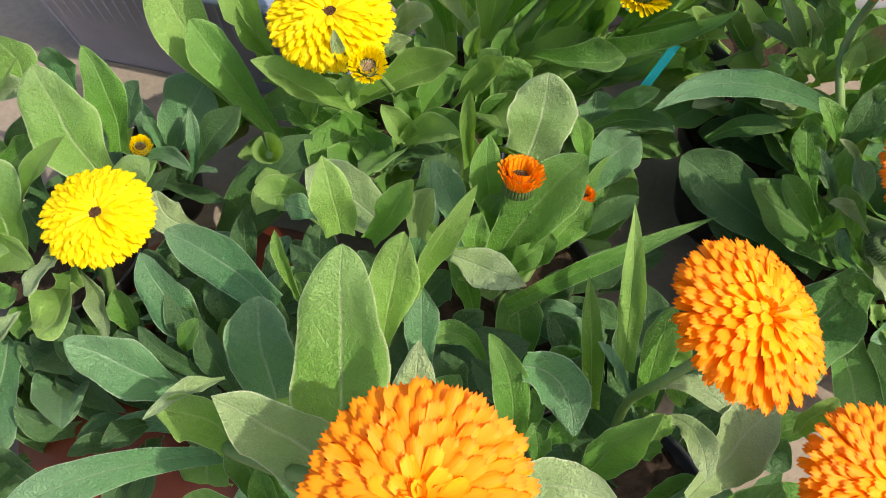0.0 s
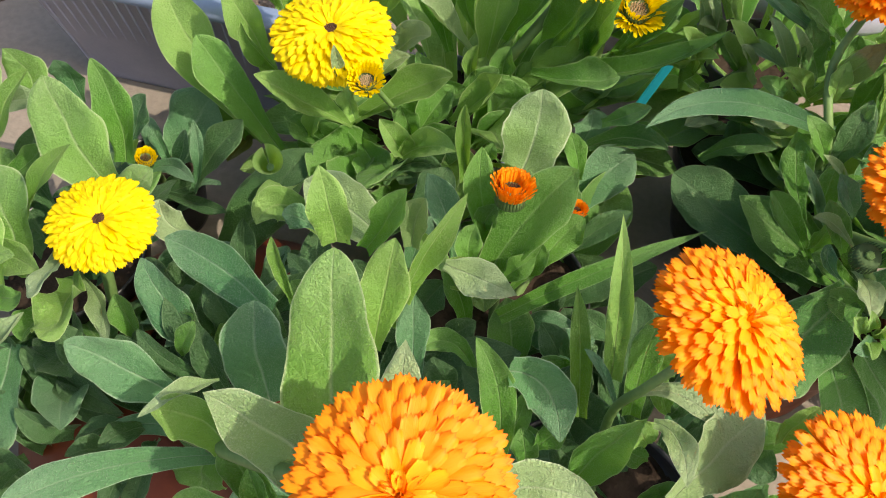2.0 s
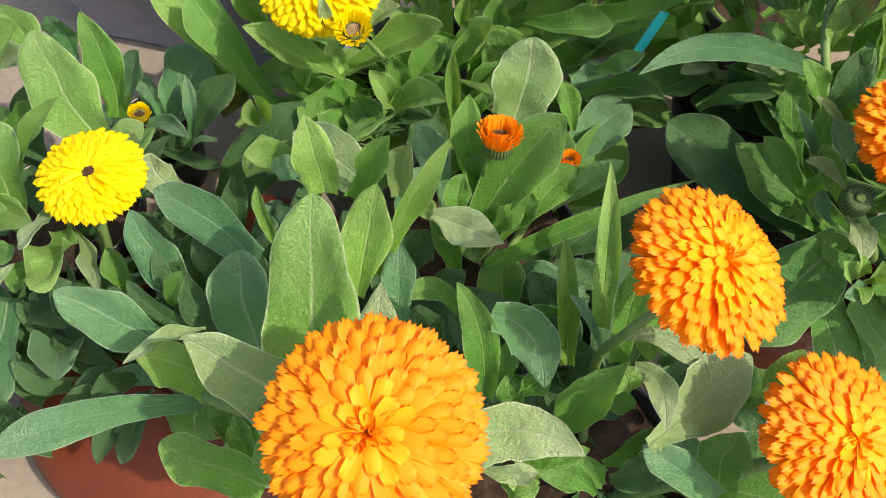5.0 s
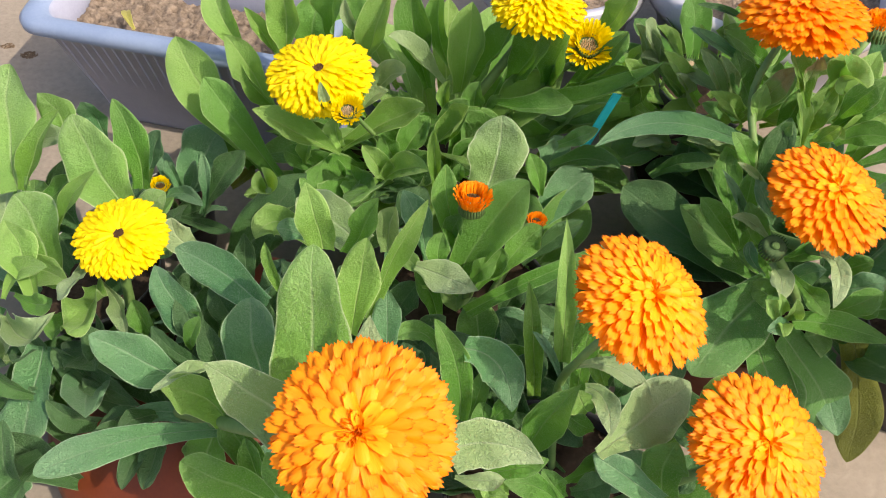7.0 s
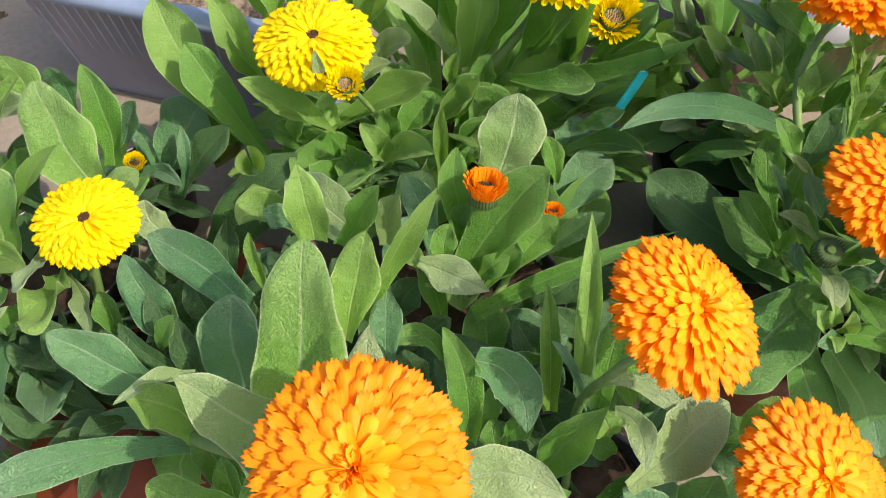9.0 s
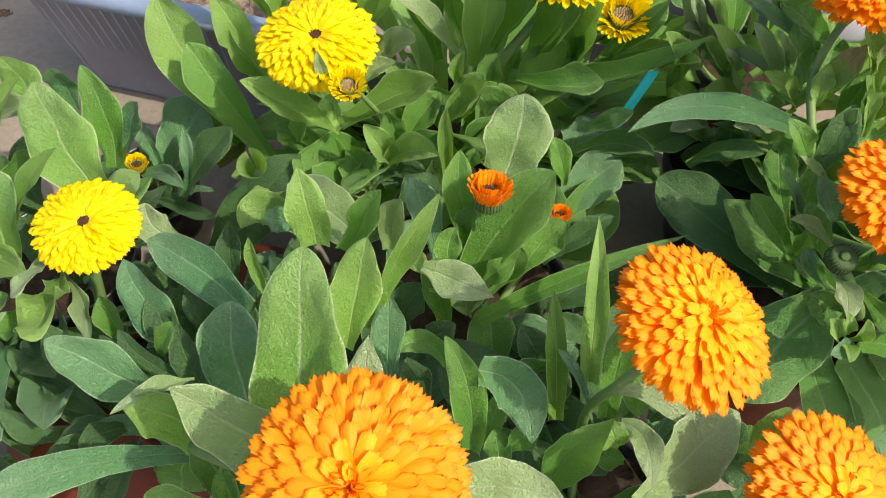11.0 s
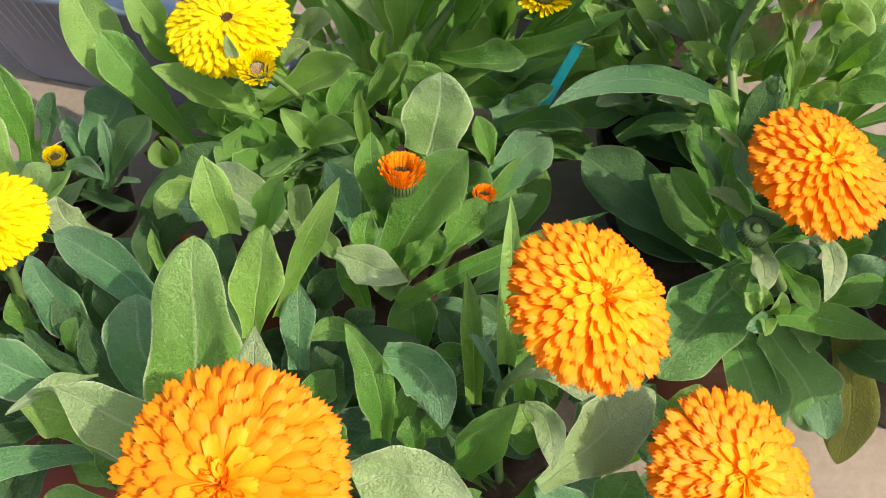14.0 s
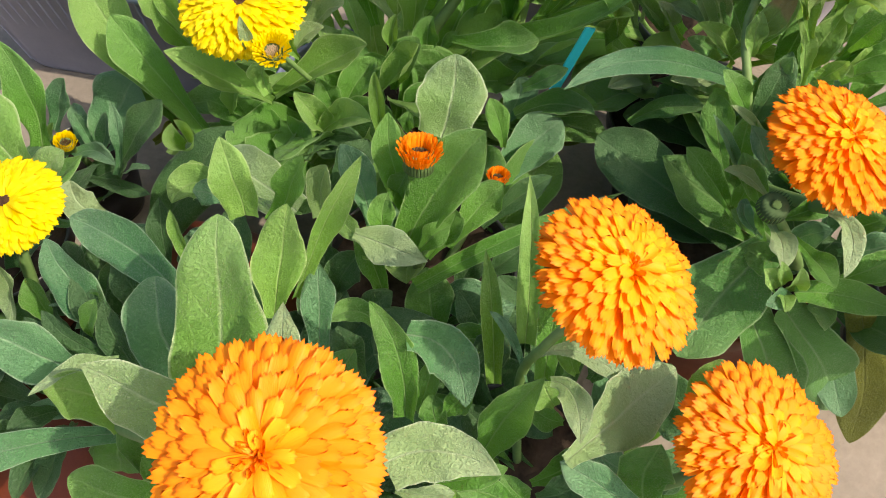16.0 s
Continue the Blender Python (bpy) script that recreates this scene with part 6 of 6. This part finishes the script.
leaf(right_plant, (0.2276, 0.2140, 0.1600), (0.2922, 0.2148, 0.1400), 0.0156, "m", mid=(0.2559, 0.2190, 0.1500), cup=0.5, neck=0.6, wide=0.45, point=0.85)
leaf(right_plant, (0.2235, 0.2221, 0.1500), (0.2103, 0.2162, 0.1750), 0.0101, "y", cup=0.6)
leaf(right_plant, (0.2273, 0.2222, 0.1500), (0.2249, 0.2130, 0.1800), 0.0095, "y", cup=0.6)
leaf(right_plant, (0.2258, 0.2206, 0.1500), (0.2204, 0.2014, 0.1650), 0.0085, "y", cup=0.6)
leaf(right_plant, (0.2291, 0.2178, 0.1500), (0.2124, 0.2039, 0.1650), 0.0100, "b", cup=0.6)
leaf(right_plant, (0.2263, 0.2237, 0.1500), (0.2172, 0.2162, 0.1800), 0.0065, "y", cup=0.6)
leaf(right_plant, (0.2370, 0.2430, 0.1300), (0.2128, 0.2451, 0.1500), 0.0163, "m")
leaf(right_plant, (0.2743, 0.2475, 0.1200), (0.2936, 0.2519, 0.1300), 0.0169, "m")
leaf(right_plant, (0.2673, 0.2576, 0.1300), (0.2907, 0.2516, 0.1500), 0.0165, "b")
leaf(right_plant, (0.2830, 0.2477, 0.0800), (0.2665, 0.2386, 0.0700), 0.0244, "b")
leaf(right_plant, (0.2567, 0.2699, 0.1000), (0.2742, 0.2734, 0.1200), 0.0238, "k")
leaf(right_plant, (0.2673, 0.2632, 0.1000), (0.2863, 0.2633, 0.1200), 0.0236, "k")
undergrowth(right_plant, (0.275, 0.275, 0), 12, 0.03, 0.07, 0.11, 19)

back_plant = potted("leafy marigold with slender pale leaves in a black pot")
pot(back_plant, (0.235, 0.490, 0.0), 0.038, 0.085, BLACK_POT, "glossy black plastic pot")
leaf(back_plant, (0.1890, 0.4410, 0.1300), (0.1590, 0.3980, 0.2100), 0.0154, "p", mid=(0.1740, 0.4240, 0.1700), cup=0.5, neck=0.6, wide=0.75, point=0.4, edge_up=(0.35, -0.6, 0.72))
leaf(back_plant, (0.2000, 0.4400, 0.1400), (0.1710, 0.4030, 0.2050), 0.0078, "y", mid=(0.1850, 0.4220, 0.1720), cup=0.6, neck=0.5, edge_up=(0.35, -0.6, 0.72))
leaf(back_plant, (0.2130, 0.4280, 0.1200), (0.1750, 0.4130, 0.1650), 0.0194, "m", mid=(0.1950, 0.4200, 0.1420), cup=0.3, neck=0.5, wide=0.45)
leaf(back_plant, (0.2100, 0.4370, 0.1400), (0.1970, 0.4100, 0.2000), 0.0079, "y", mid=(0.2040, 0.4260, 0.1700), cup=0.8, neck=0.5, edge_up=(0.35, -0.6, 0.72))
leaf(back_plant, (0.2200, 0.4370, 0.1500), (0.2060, 0.4020, 0.2150), 0.0102, "y", mid=(0.2130, 0.4180, 0.1820), cup=0.6, neck=0.5, edge_up=(0.35, -0.6, 0.72))
leaf(back_plant, (0.2350, 0.4480, 0.1100), (0.2010, 0.4240, 0.1600), 0.0139, "m", mid=(0.2180, 0.4360, 0.1350), cup=0.8, neck=0.5)
leaf(back_plant, (0.2330, 0.4080, 0.1300), (0.2010, 0.4130, 0.1800), 0.0109, "p", mid=(0.2190, 0.4120, 0.1550), cup=0.7, neck=0.5, point=0.7, edge_up=(0.35, -0.6, 0.72))
leaf(back_plant, (0.2380, 0.4020, 0.1300), (0.2180, 0.3960, 0.1650), 0.0064, "m", mid=(0.2300, 0.4020, 0.1470), cup=0.8, neck=0.5)
leaf(back_plant, (0.2420, 0.4230, 0.1100), (0.2120, 0.4150, 0.1300), 0.0123, "g", mid=(0.2270, 0.4170, 0.1200), cup=0.5, neck=0.5)
leaf(back_plant, (0.1850, 0.4370, 0.1000), (0.1650, 0.4290, 0.1300), 0.0143, "y", mid=(0.1730, 0.4320, 0.1150), cup=0.4, neck=0.6, edge_up=(0.35, -0.6, 0.72))
leaf(back_plant, (0.1815, 0.4246, 0.1300), (0.1595, 0.4073, 0.2000), 0.0157, "p", mid=(0.1695, 0.4210, 0.1650), cup=0.8)
leaf(back_plant, (0.2029, 0.4490, 0.1300), (0.1717, 0.4083, 0.2000), 0.0119, "y", mid=(0.1878, 0.4301, 0.1650), cup=0.8)
leaf(back_plant, (0.2119, 0.4223, 0.1200), (0.1725, 0.3926, 0.1800), 0.0166, "y", mid=(0.1897, 0.4105, 0.1500), cup=0.7)
leaf(back_plant, (0.2231, 0.3950, 0.1400), (0.1950, 0.3858, 0.2000), 0.0105, "p", mid=(0.2111, 0.3883, 0.1700), cup=0.8)
leaf(back_plant, (0.2282, 0.3950, 0.1400), (0.2062, 0.3796, 0.2000), 0.0097, "p", mid=(0.2192, 0.3893, 0.1700), cup=0.8)
leaf(back_plant, (0.2264, 0.4290, 0.1600), (0.2104, 0.4054, 0.2100), 0.0151, "p", mid=(0.2164, 0.4182, 0.1850), cup=0.6)
leaf(back_plant, (0.1703, 0.4299, 0.1000), (0.1663, 0.3687, 0.1850), 0.0168, "y", cup=0.75)
leaf(back_plant, (0.1915, 0.4370, 0.1000), (0.1847, 0.3802, 0.1850), 0.0154, "p", cup=0.75)
leaf(back_plant, (0.1684, 0.4148, 0.1300), (0.1494, 0.3860, 0.1900), 0.0164, "y", cup=0.75)
leaf(back_plant, (0.1965, 0.4220, 0.1300), (0.1717, 0.3828, 0.2000), 0.0156, "y", cup=0.75)
leaf(back_plant, (0.2342, 0.3956, 0.1250), (0.2010, 0.3591, 0.1900), 0.0126, "y", cup=0.75, point=0.45, wide=0.68)
leaf(back_plant, (0.1891, 0.4461, 0.1150), (0.1614, 0.4025, 0.1800), 0.0128, "p", cup=0.75, point=0.45, wide=0.68)
leaf(back_plant, (0.2083, 0.4173, 0.0950), (0.1791, 0.3725, 0.1500), 0.0143, "y", cup=0.75, point=0.45, wide=0.68)
leaf(back_plant, (0.1947, 0.4177, 0.0750), (0.1622, 0.3654, 0.1400), 0.0153, "p", cup=0.75, point=0.45, wide=0.68)
leaf(back_plant, (0.2204, 0.4028, 0.0950), (0.1930, 0.3570, 0.1600), 0.0126, "p", cup=0.75, point=0.45, wide=0.68)
leaf(back_plant, (0.2308, 0.3837, 0.1450), (0.1853, 0.4044, 0.1700), 0.0107, "p", roll=20, cup=0.75, point=0.45, wide=0.68)
leaf(back_plant, (0.2166, 0.4113, 0.1050), (0.2105, 0.3687, 0.1700), 0.0146, "y", cup=0.7, point=0.45, wide=0.68)
leaf(back_plant, (0.2136, 0.4163, 0.0950), (0.1793, 0.3858, 0.1500), 0.0189, "y", cup=0.75, point=0.45, wide=0.68)
leaf(back_plant, (0.2292, 0.3953, 0.1150), (0.1903, 0.3488, 0.1600), 0.0143, "p", cup=0.75, point=0.45, wide=0.68)
leaf(back_plant, (0.2512, 0.4487, 0.1350), (0.2050, 0.4049, 0.2000), 0.0146, "y", cup=0.75, point=0.45, wide=0.68)
bud(back_plant, (0.2107, 0.4622, 0.1250), (0.0, 0.0, 1.0), 0.0075, "yellow", 0, "pale", "closed pale bud")
stem(back_plant, [(0.22, 0.46, 0.07), (0.2155, 0.4774, 0.1100)], 0.003, 0.002)
undergrowth(back_plant, (0.225, 0.465, 0), 40, 0.09, 0.06, 0.11, 18, "ym")

# ---- small things ----
def plant_tag():
    """A flat plastic stake with a pointed foot."""
    top, foot = Vector((0.1500, 0.3990, 0.1500)), Vector((0.1177, 0.3895, 0.0645))
    L = (top - foot).length
    bm = bmesh.new()
    outline = [(-0.0035, 0.0), (0.0035, 0.0), (0.0035, -L + 0.012), (0.0, -L), (-0.0035, -L + 0.012)]
    front = [bm.verts.new((x, -0.0006, z)) for x, z in outline]
    back = [bm.verts.new((x, 0.0006, z)) for x, z in outline]
    bm.faces.new(front)
    bm.faces.new(back[::-1])
    for i in range(5):
        j = (i + 1) % 5
        bm.faces.new((front[j], front[i], back[i], back[j]))
    o = part("plant_tag", bm, TAG_BLUE, smooth=False)
    tagged(o, "turquoise plastic plant tag stuck beside the leaves", "plant tag")
    z = (top - foot).normalized()
    x = z.cross(Vector((0.5, -0.6, 0.6))).normalized()
    o.matrix_world = Matrix.Translation(top) @ Matrix((x, z.cross(x), z)).transposed().to_4x4()
    return o


plant_tag()


def fallen(kind, label, category, place, turn, size):
    """A small dropped piece lying flat: a shed petal or a withered leaf."""
    me = PETALS[kind][1]
    o = new("fallen_petal", me)
    tagged(o, label, category)
    o.matrix_world = Matrix.Translation(place) @ Matrix.Rotation(radians(turn), 4, "Z") @ Matrix.Rotation(radians(8), 4, "X") @ Matrix.Diagonal((size * 1.3, size, size, 1))
    return o


def shed_leaf():
    o = leaf(None, (-0.2263, 0.5112, 0.1000), (-0.2412, 0.5392, 0.1000), 0.0079, "shed", cup=.4, arch=.12, neck=.4, edge_up=(0, 0, 1))
    o.name = "fallen_leaf"
    o.location.z += 0.004
    return tagged(o, "withered yellow leaf lying on the dry soil", "leaf")


LEAF["shed"] = leaf_material("withered_leaf", (0.36, 0.33, 0.07), (0.52, 0.48, 0.14), (0.6, 0.55, 0.25), (0.5, 0.45, 0.05), 0.25)
shed_leaf()
fallen("pale", "pale pink shed petal lying on the ground", "petal", (0.2266, 0.5007, 0.0020), 20, 0.016)
fallen("pale", "pale pink shed petal lying on the ground", "petal", (0.2045, 0.4886, 0.0020), 80, 0.014)


SOIL_DARK = plain("spilt_soil", (0.09, 0.06, 0.04), (0.17, 0.12, 0.085), 160, 0.95, 0.8, 0.003, 0.1, 420.0)


def crumbs(centre, count, spread, seed):
    """Dark crumbs of soil spilt on the ground."""
    rng = random.Random(seed)
    bm = bmesh.new()
    for i in range(count):
        r, an = spread * rng.random() ** 0.7, rng.uniform(0, 6.3)
        k = rng.uniform(0.0004, 0.0011)
        m = Matrix.Translation((centre[0] + r * math.cos(an), centre[1] + 0.6 * r * math.sin(an), k * 0.4)) @ Matrix.Diagonal((k, k * rng.uniform(0.6, 1.2), k * 0.7, 1))
        bmesh.ops.create_icosphere(bm, subdivisions=1, radius=1, matrix=m)
    o = part("spilt_soil", bm, SOIL_DARK)
    return tagged(o, "dark soil crumbs spilt on the concrete", "soil", kind="stuff")


crumbs((-0.3879, 0.6004, 0.0000), 150, 0.009, 31)
crumbs((-0.4144, 0.6130, 0.0000), 90, 0.007, 32)


edge_plant = potted("marigold at the end of the row in a black plastic pot")
pot(edge_plant, (0.362, 0.272, 0.0), 0.056, 0.085, BLACK_POT, "black plastic pot with a grey rim")
for i in range(15):
    an = radians(i * 137.5)
    c = Vector((0.368, 0.262, 0.10))
    reach = Vector((math.cos(an), math.sin(an), 0))
    leaf(edge_plant, c + reach * 0.01, c + reach * (0.040 + 0.003 * (i % 5)) + Vector((0.02, -0.02, 0.11 + 0.012 * (i % 4))), 0.030, "mykb"[i % 4], cup=0.5, neck=0.4, edge_up=(0.2, -0.4, 0.9))
for i in range(9):  # long unseen leaves leaning over the pot's side, added to shade right_plant
    b = Vector((0.345, 0.245 - 0.006 * i, 0.13 + 0.006 * (i % 3)))
    t = Vector((0.278 + 0.010 * (i % 3), 0.205 - 0.014 * i, 0.205 + 0.010 * (i % 3)))
    leaf(edge_plant, b, t, 0.026, "mbym"[i % 4], cup=0.4, neck=0.4, arch=0.12, edge_up=(0.1, -0.3, 0.95))
stem(edge_plant, [(0.362, 0.272, 0.07), (0.372, 0.262, 0.14)], 0.004, 0.003)
